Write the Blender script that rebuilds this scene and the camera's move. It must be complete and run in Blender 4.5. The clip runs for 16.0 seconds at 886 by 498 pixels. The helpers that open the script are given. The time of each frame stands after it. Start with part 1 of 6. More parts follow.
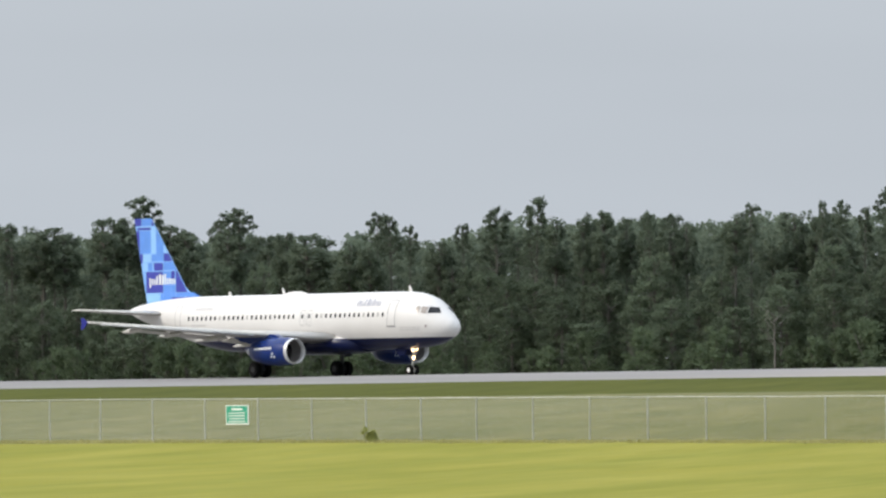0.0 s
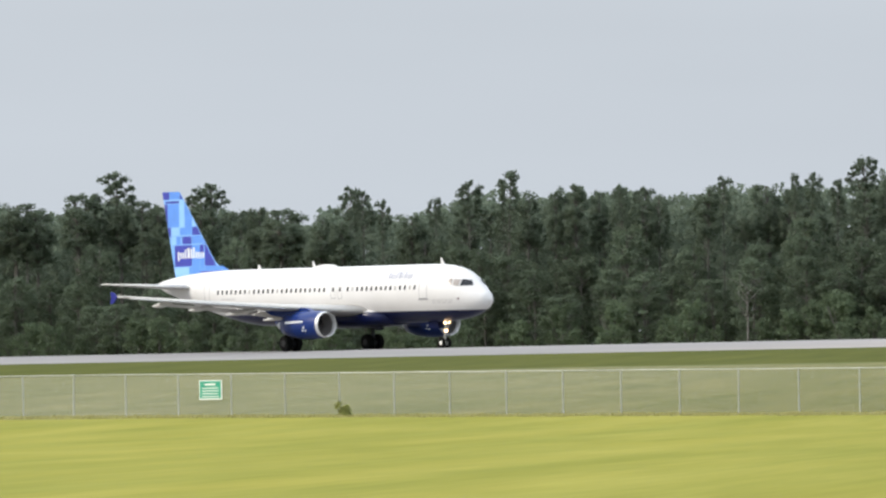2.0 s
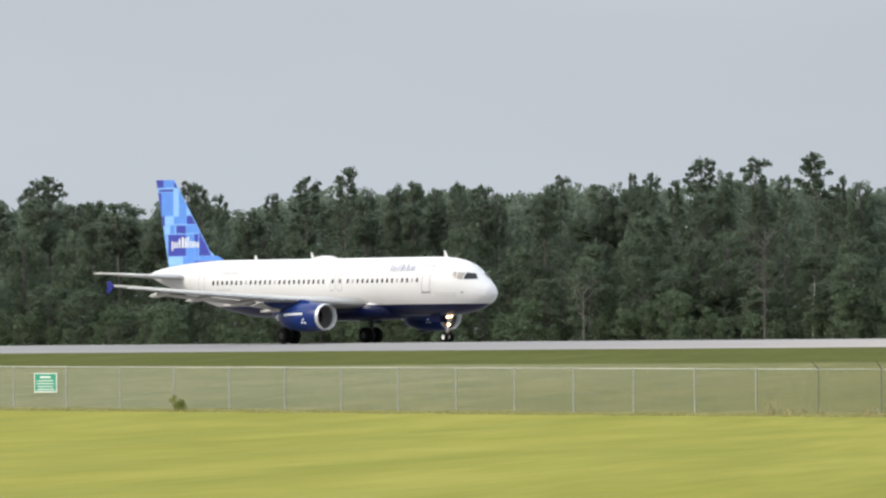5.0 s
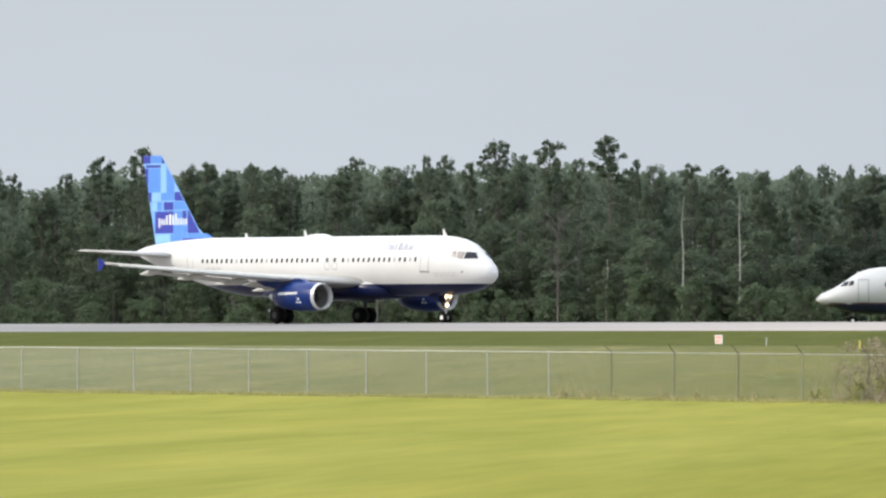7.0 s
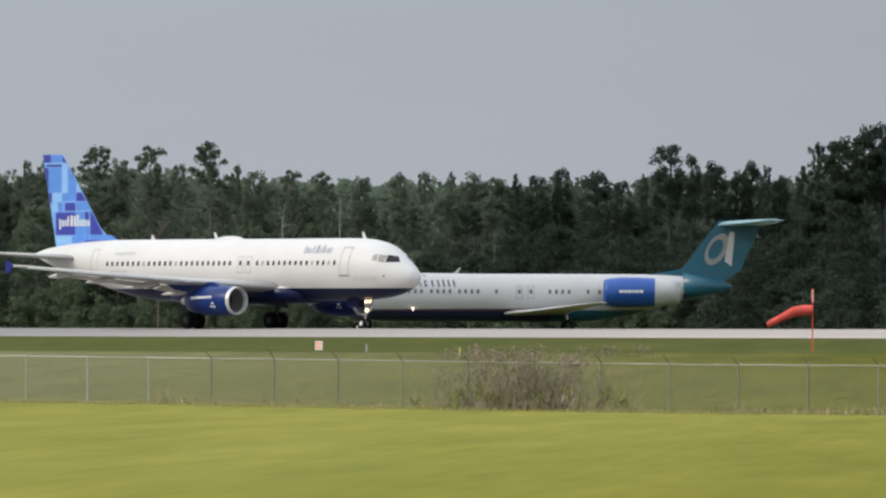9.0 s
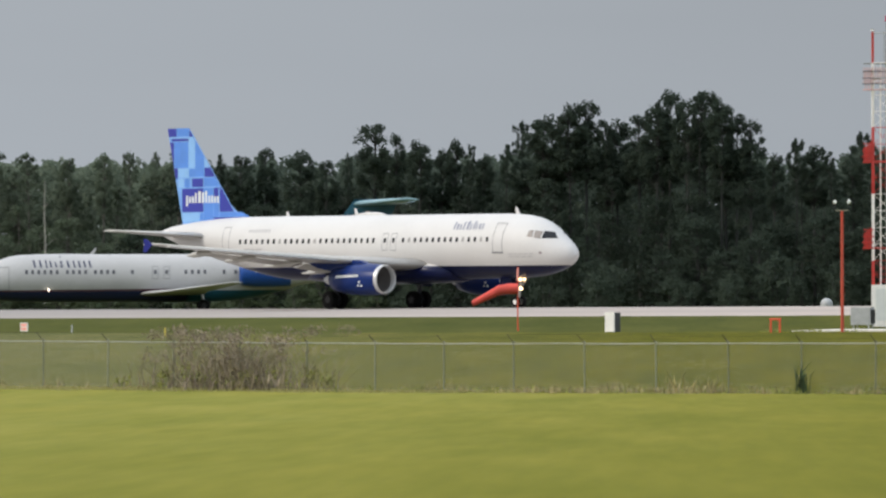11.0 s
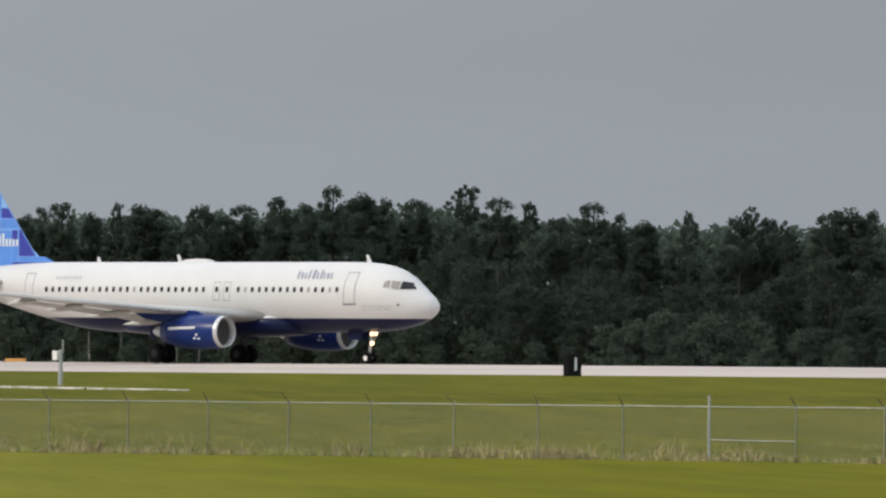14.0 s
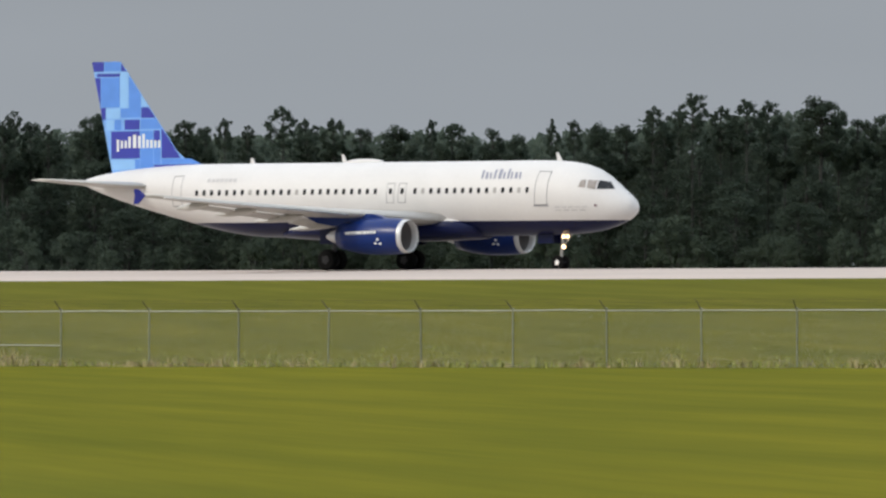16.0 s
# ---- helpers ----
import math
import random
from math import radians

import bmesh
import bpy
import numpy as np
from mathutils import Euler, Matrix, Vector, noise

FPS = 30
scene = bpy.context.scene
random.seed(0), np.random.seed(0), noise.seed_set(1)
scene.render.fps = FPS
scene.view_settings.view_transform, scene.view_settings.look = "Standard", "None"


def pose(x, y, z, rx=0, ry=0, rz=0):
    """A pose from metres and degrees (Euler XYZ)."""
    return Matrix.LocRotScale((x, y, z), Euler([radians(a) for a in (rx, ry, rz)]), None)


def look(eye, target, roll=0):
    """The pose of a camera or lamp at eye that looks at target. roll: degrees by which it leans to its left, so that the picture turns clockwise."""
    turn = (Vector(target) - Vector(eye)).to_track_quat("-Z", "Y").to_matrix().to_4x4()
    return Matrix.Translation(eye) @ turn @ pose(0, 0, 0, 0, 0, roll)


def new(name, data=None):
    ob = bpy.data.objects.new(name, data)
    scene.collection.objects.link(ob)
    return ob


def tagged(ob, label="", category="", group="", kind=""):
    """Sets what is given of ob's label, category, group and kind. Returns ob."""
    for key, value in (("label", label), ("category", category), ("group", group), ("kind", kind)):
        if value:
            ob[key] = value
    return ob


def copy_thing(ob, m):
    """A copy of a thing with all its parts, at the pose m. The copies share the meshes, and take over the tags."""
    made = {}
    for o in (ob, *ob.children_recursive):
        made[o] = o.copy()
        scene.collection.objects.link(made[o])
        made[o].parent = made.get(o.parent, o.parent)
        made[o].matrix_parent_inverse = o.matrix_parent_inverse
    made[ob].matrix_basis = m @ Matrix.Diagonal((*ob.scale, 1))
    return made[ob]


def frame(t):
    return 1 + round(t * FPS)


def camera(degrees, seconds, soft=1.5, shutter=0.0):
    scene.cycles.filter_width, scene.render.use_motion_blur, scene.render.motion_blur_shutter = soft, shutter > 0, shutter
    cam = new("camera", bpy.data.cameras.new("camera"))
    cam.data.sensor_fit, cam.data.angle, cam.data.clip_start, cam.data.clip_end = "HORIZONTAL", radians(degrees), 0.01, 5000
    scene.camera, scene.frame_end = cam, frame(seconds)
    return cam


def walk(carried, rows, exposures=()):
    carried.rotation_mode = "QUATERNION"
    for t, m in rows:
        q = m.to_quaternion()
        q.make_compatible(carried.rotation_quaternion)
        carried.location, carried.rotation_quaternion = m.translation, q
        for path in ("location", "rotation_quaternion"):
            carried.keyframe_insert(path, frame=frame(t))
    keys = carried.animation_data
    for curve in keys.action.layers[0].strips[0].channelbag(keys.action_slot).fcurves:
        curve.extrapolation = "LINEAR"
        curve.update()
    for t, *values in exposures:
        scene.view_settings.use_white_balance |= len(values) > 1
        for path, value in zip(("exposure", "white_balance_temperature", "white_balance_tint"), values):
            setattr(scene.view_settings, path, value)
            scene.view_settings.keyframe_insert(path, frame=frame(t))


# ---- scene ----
EYE = (0.0, 0.0, 1.929)
LENS = 4.6968
# seconds, yaw to the left of +y, pitch, roll (degrees)
TURNS = (
    (0.0, 50.223, 0.776, -0.783),
    (0.2, 50.167, 0.771, -0.852),
    (0.3, 50.122, 0.857, -0.887),
    (0.5, 50.216, 0.854, -0.956),
    (0.7, 50.482, 0.793, -0.813),
    (0.8, 50.533, 0.777, -0.741),
    (1.0, 50.525, 0.716, -0.598),
    (1.2, 50.283, 0.580, -0.530),
    (1.3, 50.273, 0.700, -0.496),
    (1.5, 50.158, 0.726, -0.428),
    (1.7, 50.138, 0.639, -0.680),
    (1.8, 50.122, 0.627, -0.805),
    (2.0, 50.080, 0.636, -1.057),
    (2.2, 50.063, 0.662, -0.947),
    (2.3, 50.062, 0.662, -0.893),
    (2.5, 50.008, 0.699, -0.783),
    (2.7, 49.863, 0.743, -0.845),
    (2.8, 49.780, 0.730, -0.876),
    (3.0, 49.716, 0.737, -0.938),
    (3.2, 49.719, 0.711, -0.877),
    (4.2, 49.449, 0.651, -0.570),
    (5.3, 49.092, 0.558, -0.233),
    (5.5, 48.963, 0.550, -0.172),
    (5.7, 48.862, 0.649, -0.016),
    (5.8, 48.775, 0.654, 0.063),
    (6.0, 48.681, 0.707, 0.219),
    (6.2, 48.587, 0.737, 0.171),
    (6.3, 48.561, 0.758, 0.146),
    (6.5, 48.477, 0.789, 0.098),
    (6.7, 48.408, 0.760, 0.056),
    (6.8, 48.323, 0.616, 0.036),
    (7.0, 48.121, 0.508, -0.006),
    (7.1, 48.060, 0.552, 0.079),
    (7.2, 48.001, 0.548, 0.164),
    (7.3, 47.962, 0.515, 0.249),
    (7.4, 47.923, 0.506, 0.334),
    (7.5, 47.864, 0.519, 0.419),
    (7.6, 47.881, 0.440, 0.457),
    (7.7, 47.831, 0.576, 0.495),
    (7.8, 47.795, 0.526, 0.534),
    (8.0, 47.685, 0.537, 0.610),
    (8.1, 47.651, 0.523, 0.539),
    (8.2, 47.583, 0.524, 0.468),
    (8.3, 47.527, 0.517, 0.397),
    (8.4, 47.336, 0.585, 0.326),
    (8.5, 47.020, 0.637, 0.255),
    (8.7, 46.188, 0.484, 0.242),
    (9.1, 45.987, 0.552, 0.217),
    (9.6, 45.748, 0.585, 0.186),
    (10.2, 45.278, 0.620, 0.148),
    (10.8, 44.687, 0.657, 0.110),
    (11.0, 44.437, 0.437, -0.135),
    (11.1, 44.203, 0.242, -0.145),
    (11.2, 44.030, 0.222, -0.155),
    (11.3, 43.935, 0.290, -0.164),
    (11.4, 43.838, 0.345, -0.174),
    (11.5, 43.745, 0.314, -0.184),
    (11.6, 43.682, 0.289, -0.123),
    (11.7, 43.485, 0.421, -0.063),
    (11.8, 43.312, 0.499, -0.002),
    (11.9, 43.114, 0.504, 0.058),
    (12.0, 42.899, 0.496, 0.119),
    (12.1, 42.589, 0.464, 0.086),
    (12.3, 42.008, 0.479, 0.020),
    (12.5, 41.558, 0.588, -0.046),
    (12.6, 41.386, 0.653, -0.107),
    (12.8, 41.165, 0.716, -0.228),
    (12.9, 41.068, 0.728, -0.288),
    (13.0, 41.058, 0.712, -0.349),
    (13.1, 41.038, 0.642, -0.296),
    (13.2, 40.984, 0.643, -0.243),
    (13.3, 40.913, 0.479, -0.191),
    (13.4, 40.754, 0.451, -0.138),
    (13.5, 40.606, 0.469, -0.085),
    (13.6, 40.459, 0.598, 0.035),
    (13.7, 40.212, 0.651, 0.155),
    (13.8, 39.663, 0.693, 0.274),
    (13.9, 39.100, 0.715, 0.394),
    (14.0, 38.438, 0.750, 0.514),
    (14.1, 38.324, 0.795, 0.344),
    (14.2, 38.135, 0.829, 0.174),
    (14.3, 38.056, 0.823, 0.005),
    (14.4, 37.901, 0.858, -0.165),
    (14.5, 37.719, 0.934, -0.335),
    (14.6, 37.314, 0.745, -0.270),
    (14.7, 37.088, 0.722, -0.205),
    (14.8, 36.877, 0.599, -0.139),
    (14.9, 36.796, 0.543, -0.074),
    (15.0, 36.650, 0.490, -0.009),
    (15.1, 36.636, 0.500, -0.039),
    (15.3, 36.265, 0.396, -0.099),
    (15.4, 36.014, 0.386, -0.129),
    (15.5, 35.783, 0.353, -0.159),
    (15.6, 35.534, 0.332, -0.156),
    (15.7, 35.238, 0.308, -0.153),
    (15.8, 35.055, 0.289, -0.151),
    (15.9, 34.793, 0.262, -0.148),
    (16.0, 34.531, 0.252, -0.145),
)
# seconds and the place of the jet's nose along the runway
ROLL_OUT = (
    (0.0, -589.70),
    (0.5, -588.19),
    (1.0, -586.90),
    (1.5, -585.12),
    (2.0, -583.11),
    (2.5, -580.85),
    (3.0, -578.24),
    (3.5, -575.82),
    (4.0, -572.68),
    (4.5, -569.09),
    (5.0, -565.02),
    (5.5, -560.41),
    (6.0, -555.09),
    (6.5, -549.38),
    (7.0, -543.58),
    (7.5, -536.38),
    (8.0, -528.82),
    (8.5, -521.45),
    (9.0, -512.00),
    (9.5, -502.62),
    (10.0, -492.63),
    (10.5, -482.01),
    (11.0, -470.78),
    (11.5, -459.00),
    (12.0, -446.61),
    (12.5, -433.48),
    (13.0, -419.69),
    (13.5, -405.71),
    (14.0, -390.96),
    (14.5, -375.33),
    (15.0, -359.52),
    (15.5, -342.87),
    (16.0, -325.72),
)


def aim(yaw, pitch):
    """A point one kilometre from the eye along that bearing."""
    a, b = radians(yaw), radians(pitch)
    return (EYE[0] - 1000 * math.sin(a) * math.cos(b), EYE[1] + 1000 * math.cos(a) * math.cos(b), EYE[2] + 1000 * math.sin(b))


cam = camera(LENS, 16.0, soft=2.45)
walk(cam, [(t, look(EYE, aim(yaw, pitch), roll)) for t, yaw, pitch, roll in TURNS],
     exposures=[(0.0, 0.27), (0.5, 0.28), (1.0, 0.42), (1.5, 0.4), (2.0, 0.44), (3.0, 0.29), (5.5, 0.35), (6.0, 0.4), (6.5, 0.3), (7.0, 0.46), (7.5, 0.14), (8.0, -0.01), (8.5, -0.04), (11.0, -0.10), (11.5, -0.21), (12.0, -0.23), (12.5, -0.19), (14.0, -0.20), (16.0, -0.12)])

# ---- world and sun: bright hazy sky, sun high behind the camera's left shoulder ----
SUN_FROM = Vector((-0.48, -0.78, 0.62)).normalized()
world = bpy.data.worlds.new("sky")
scene.world = world
world.use_nodes = True
wn, wl = world.node_tree.nodes, world.node_tree.links
sky = wn.new("ShaderNodeTexSky")
sky.sky_type, sky.sun_disc = "NISHITA", False
sky.sun_elevation = math.asin(SUN_FROM.z)
sky.sun_rotation = math.atan2(SUN_FROM.x, SUN_FROM.y)
sky.air_density, sky.dust_density, sky.ozone_density = 1.0, 4.0, 1.0
veil = wn.new("ShaderNodeMix")
veil.data_type = "RGBA"
veil.inputs["Factor"].default_value = 0.86
veil.inputs["B"].default_value = (5.05, 5.5, 6.05, 1)
cloud_pos = wn.new("ShaderNodeTexCoord")
cloud_map = wn.new("ShaderNodeMapping")
cloud_map.inputs["Scale"].default_value = (1.5, 1.5, 9.0)
cloud = wn.new("ShaderNodeTexNoise")
cloud.inputs["Scale"].default_value, cloud.inputs["Detail"].default_value = 3.0, 4.0
cloud_tone = wn.new("ShaderNodeMapRange")
cloud_tone.inputs["From Min"].default_value, cloud_tone.inputs["From Max"].default_value = 0.3, 0.7
cloud_tone.inputs["To Min"].default_value, cloud_tone.inputs["To Max"].default_value = 0.93, 1.06
cloudy = wn.new("ShaderNodeHueSaturation")
wl.new(cloud_pos.outputs["Generated"], cloud_map.inputs["Vector"])
wl.new(cloud_map.outputs["Vector"], cloud.inputs["Vector"])
wl.new(cloud.outputs["Fac"], cloud_tone.inputs["Value"])
wl.new(sky.outputs["Color"], veil.inputs["A"])
# an overcast dome is brighter overhead than at the horizon
height = wn.new("ShaderNodeSeparateXYZ")
dome = wn.new("ShaderNodeMapRange")
dome.inputs["From Min"].default_value, dome.inputs["From Max"].default_value = 0.04, 0.9
dome.inputs["To Min"].default_value, dome.inputs["To Max"].default_value = 1.0, 2.7
both = wn.new("ShaderNodeMath")
both.operation = "MULTIPLY"
wl.new(cloud_pos.outputs["Generated"], height.inputs[0])
wl.new(height.outputs["Z"], dome.inputs["Value"])
wl.new(dome.outputs["Result"], both.inputs[0])
# the sky is dimmed by up to a fifth towards the north
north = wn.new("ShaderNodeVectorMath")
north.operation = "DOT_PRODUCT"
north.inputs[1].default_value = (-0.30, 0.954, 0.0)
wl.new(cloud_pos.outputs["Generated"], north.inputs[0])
north_dim = wn.new("ShaderNodeMapRange")
north_dim.interpolation_type = "SMOOTHSTEP"
north_dim.inputs["From Min"].default_value, north_dim.inputs["From Max"].default_value = 0.84, 0.96
north_dim.inputs["To Min"].default_value, north_dim.inputs["To Max"].default_value = 1.0, 0.8
wl.new(north.outputs["Value"], north_dim.inputs["Value"])
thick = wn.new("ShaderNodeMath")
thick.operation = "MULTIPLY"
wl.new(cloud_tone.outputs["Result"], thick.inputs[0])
wl.new(north_dim.outputs["Result"], thick.inputs[1])
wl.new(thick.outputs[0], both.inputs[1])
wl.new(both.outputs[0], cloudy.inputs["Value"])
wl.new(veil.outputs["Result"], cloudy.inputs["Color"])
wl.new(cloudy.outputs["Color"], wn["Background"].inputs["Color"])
wn["Background"].inputs["Strength"].default_value = 0.1
sun = new("sun", bpy.data.lights.new("sun", "SUN"))
sun.data.energy, sun.data.angle, sun.data.color = 1.75, radians(9.0), (1.0, 0.92, 0.79)
sun.matrix_world = look(SUN_FROM * 100, (0, 0, 0))

# ---- materials ----
def mat(name, col, rough=0.6, metal=0.0, var=0.12, scale=3.0, fine=40.0, bump=0.0, rand=0.0, island=0.0, glow=0.0, space="Object", coat=0.0, stretch=None, leaf=0.0, spec=0.5):
    m = bpy.data.materials.new(name)
    m.use_nodes = True
    n, l = m.node_tree.nodes, m.node_tree.links
    p = n["Principled BSDF"]
    p.inputs["Roughness"].default_value, p.inputs["Metallic"].default_value = rough, metal
    p.inputs["Coat Weight"].default_value, p.inputs["Specular IOR Level"].default_value = coat, spec
    pos = n.new("ShaderNodeTexCoord").outputs["Object"] if space == "Object" else n.new("ShaderNodeNewGeometry").outputs["Position"]
    if stretch:
        mp = n.new("ShaderNodeMapping")
        mp.inputs["Scale"].default_value = stretch
        l.new(pos, mp.inputs["Vector"])
        pos = mp.outputs["Vector"]
    total = None
    for s, w in ((scale, var), (fine, var * 0.6)):
        t = n.new("ShaderNodeTexNoise")
        t.inputs["Scale"].default_value, t.inputs["Detail"].default_value = s, 4.0
        l.new(pos, t.inputs["Vector"])
        r = n.new("ShaderNodeMapRange")
        r.inputs["From Min"].default_value, r.inputs["From Max"].default_value = 0.3, 0.7
        r.inputs["To Min"].default_value, r.inputs["To Max"].default_value = -w, w
        l.new(t.outputs["Fac"], r.inputs["Value"])
        add = n.new("ShaderNodeMath")
        add.operation = "ADD"
        l.new(r.outputs["Result"], add.inputs[0])
        if total is None:
            add.inputs[1].default_value = 1.0
        else:
            l.new(total, add.inputs[1])
        total = add.outputs[0]
    for amount, node, out in ((rand, "ShaderNodeObjectInfo", "Random"), (island, "ShaderNodeNewGeometry", "Random Per Island")):
        if amount:
            r = n.new("ShaderNodeMapRange")
            r.inputs["To Min"].default_value, r.inputs["To Max"].default_value = 1 - amount, 1 + amount
            l.new(n.new(node).outputs[out], r.inputs["Value"])
            mul = n.new("ShaderNodeMath")
            mul.operation = "MULTIPLY"
            l.new(total, mul.inputs[0])
            l.new(r.outputs["Result"], mul.inputs[1])
            total = mul.outputs[0]
    h = n.new("ShaderNodeHueSaturation")
    h.inputs["Color"].default_value = (*col, 1)
    l.new(total, h.inputs["Value"])
    l.new(h.outputs["Color"], p.inputs["Base Color"])
    if leaf:
        tr = n.new("ShaderNodeBsdfTranslucent")
        both = n.new("ShaderNodeMixShader")
        both.inputs["Fac"].default_value = leaf
        l.new(h.outputs["Color"], tr.inputs["Color"])
        l.new(p.outputs["BSDF"], both.inputs[1])
        l.new(tr.outputs["BSDF"], both.inputs[2])
        l.new(both.outputs["Shader"], n["Material Output"].inputs["Surface"])
    if bump:
        b = n.new("ShaderNodeBump")
        b.inputs["Strength"].default_value, b.inputs["Distance"].default_value = bump, 0.05
        l.new(t.outputs["Fac"], b.inputs["Height"])
        l.new(b.outputs["Normal"], p.inputs["Normal"])
    if glow:
        p.inputs["Emission Color"].default_value = (*col, 1)
        p.inputs["Emission Strength"].default_value = glow
    return m


WHITE = mat("white_paint", (0.655, 0.64, 0.625), 0.5, var=0.03, scale=0.5, fine=6, spec=0.35)
NAVY = mat("navy_paint", (0.0048, 0.0085, 0.044), 0.28, var=0.1, scale=0.6, fine=8, spec=0.22)
COWL = mat("blue_cowl_paint", (0.006, 0.025, 0.14), 0.30, var=0.08, scale=0.8, fine=9, spec=0.28)
WING = mat("grey_wing_paint", (0.51, 0.495, 0.465), 0.5, var=0.08, scale=0.7, fine=7, spec=0.3)
STEEL = mat("brushed_metal", (0.62, 0.62, 0.61), 0.35, 0.7, var=0.06, scale=2, fine=25)
LIPMETAL = mat("inlet_lip_metal", (0.62, 0.62, 0.61), 0.4, 0.3, var=0.04, scale=2, fine=25)
DARK = mat("dark_metal", (0.02, 0.02, 0.022), 0.5, 0.3, var=0.2, scale=4)
DUCT = mat("inlet_duct", (0.16, 0.15, 0.145), 0.6, 0.3, var=0.1, scale=2)
RUBBER = mat("tyre_rubber", (0.008, 0.008, 0.008), 0.85, var=0.2, scale=6, spec=0.12)
GLASS = mat("dark_window_glass", (0.014, 0.015, 0.018), 0.15, var=0.05, spec=0.3)
# bright reflection on the cockpit side panes, put into the glass colour
SIDEGLASS = mat("sunlit_side_glass", (0.30, 0.265, 0.24), 0.25, var=0.35, scale=2.5, fine=9)
SHADED = mat("pale_window_shade", (0.34, 0.33, 0.32), 0.4, var=0.1)
SEAM = mat("grey_seam", (0.22, 0.22, 0.235), 0.6, var=0.08)
BAR = mat("silver_lettering", (0.26, 0.27, 0.34), 0.5, var=0.1)
PALEBAR = mat("faint_grey_lettering", (0.50, 0.49, 0.49), 0.5, var=0.08)
BARBLUE = mat("blue_lettering", (0.06, 0.066, 0.12), 0.5, var=0.1)
MAROON = mat("maroon_cheatline", (0.10, 0.03, 0.05), 0.4, var=0.1)
PINKLAMP = mat("faded_red_lamp", (0.45, 0.10, 0.17), 0.4, var=0.1)
TAIL_N = mat("tail_deep_blue", (0.035, 0.045, 0.36), 0.35, var=0.06, scale=1, coat=0.3)
TAIL_M = mat("tail_mid_blue", (0.10, 0.27, 0.74), 0.35, var=0.06, scale=1, coat=0.3)
TAIL_L = mat("tail_light_blue", (0.19, 0.40, 0.82), 0.35, var=0.06, scale=1, coat=0.3)
TAIL_C = mat("tail_pale_blue", (0.26, 0.50, 0.85), 0.35, var=0.06, scale=1, coat=0.3)
FENCEBLUE = mat("wing_fence_blue", (0.014, 0.02, 0.20), 0.4, var=0.06, spec=0.3)
LAMP = mat("landing_light", (1.0, 0.66, 0.36), 0.3, var=0.0, glow=5.0)
LAMPDIM = mat("taxi_light", (1.0, 0.86, 0.7), 0.3, var=0.0, glow=3.0)
TEAL = mat("teal_paint", (0.016, 0.10, 0.15), 0.35, var=0.1, scale=0.7)
OLDWHITE = mat("dull_white_paint", (0.49, 0.488, 0.488), 0.4, var=0.05, scale=0.5, fine=6)
ORANGE = mat("orange_paint", (0.75, 0.085, 0.03), 0.5, var=0.1, scale=2)
DULLORANGE = mat("dull_orange_paint", (0.62, 0.30, 0.07), 0.6, var=0.15, scale=2)
SOCKRED = mat("faded_sock_fabric", (0.66, 0.085, 0.065), 0.8, var=0.15, scale=2)
ARMRUST = mat("weathered_arm_steel", (0.085, 0.078, 0.066), 0.7, 0.1, var=0.2, scale=3, rand=0.2)
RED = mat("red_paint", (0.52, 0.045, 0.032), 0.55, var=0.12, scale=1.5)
MASTRED = mat("mast_red_paint", (0.56, 0.045, 0.035), 0.5, var=0.1, scale=1.5)
# on the hut: its red as the sun washes it out, put into the colour
PINKRED = mat("pink_red_paint", (0.92, 0.385, 0.325), 0.6, var=0.1, scale=1.2)
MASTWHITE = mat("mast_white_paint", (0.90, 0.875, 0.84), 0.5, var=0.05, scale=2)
GALV = mat("galvanised_steel", (0.23, 0.235, 0.175), 0.55, 0.2, var=0.15, scale=3, fine=30, rand=0.2)
GALVLIGHT = mat("pale_galvanised_steel", (0.42, 0.425, 0.40), 0.5, 0.25, var=0.12, scale=3, fine=30, rand=0.1)
GALVRAIL = mat("dull_galvanised_rail", (0.38, 0.385, 0.37), 0.6, 0.1, var=0.15, scale=1.5, fine=12, rand=0.15)
WIRE = mat("chain_link_wire", (0.29, 0.295, 0.26), 0.5, 0.3, var=0.15)
GREENSIGN = mat("green_sign_face", (0.02, 0.30, 0.19), 0.5, var=0.06)
SIGNWHITE = mat("sign_white", (0.75, 0.77, 0.75), 0.5, var=0.05)
CONCRETE = mat("concrete_pad", (0.64, 0.60, 0.54), 0.85, var=0.15, scale=1.2, fine=14, bump=0.3)
BLACKPAINT = mat("black_sign_face", (0.008, 0.008, 0.008), 0.7, var=0.2, spec=0.1)
GREYBOX = mat("grey_cabinet_paint", (0.42, 0.43, 0.43), 0.5, var=0.1)
OLIVE = mat("olive_cabinet_paint", (0.20, 0.215, 0.12), 0.6, var=0.15)
BARK = mat("pine_bark", (0.105, 0.098, 0.086), 0.9, var=0.3, scale=2, fine=12, bump=0.5)
# bark copy with the eastern wood's shade put into the colour
SHADEBARK = mat("shaded_bark", (0.038, 0.040, 0.036), 0.9, var=0.25, scale=2, fine=12, bump=0.4)
# the hut's white with the shade of the right-hand wall in its colour
HUTSHADE = mat("shaded_white_paint", (0.66, 0.60, 0.57), 0.6, var=0.12, scale=1.2)
DIMBARK = mat("dim_dead_wood", (0.075, 0.076, 0.068), 0.9, var=0.25, scale=2, fine=12, bump=0.4)
PALEBARK = mat("bare_pale_wood", (0.36, 0.34, 0.305), 0.85, var=0.2, scale=2, fine=12, bump=0.4)
GREYBARK = mat("weathered_dead_wood", (0.15, 0.137, 0.125), 0.9, var=0.25, scale=2, fine=12, bump=0.4)
POLERED = mat("dull_red_pole_paint", (0.52, 0.075, 0.04), 0.55, var=0.12, scale=2)
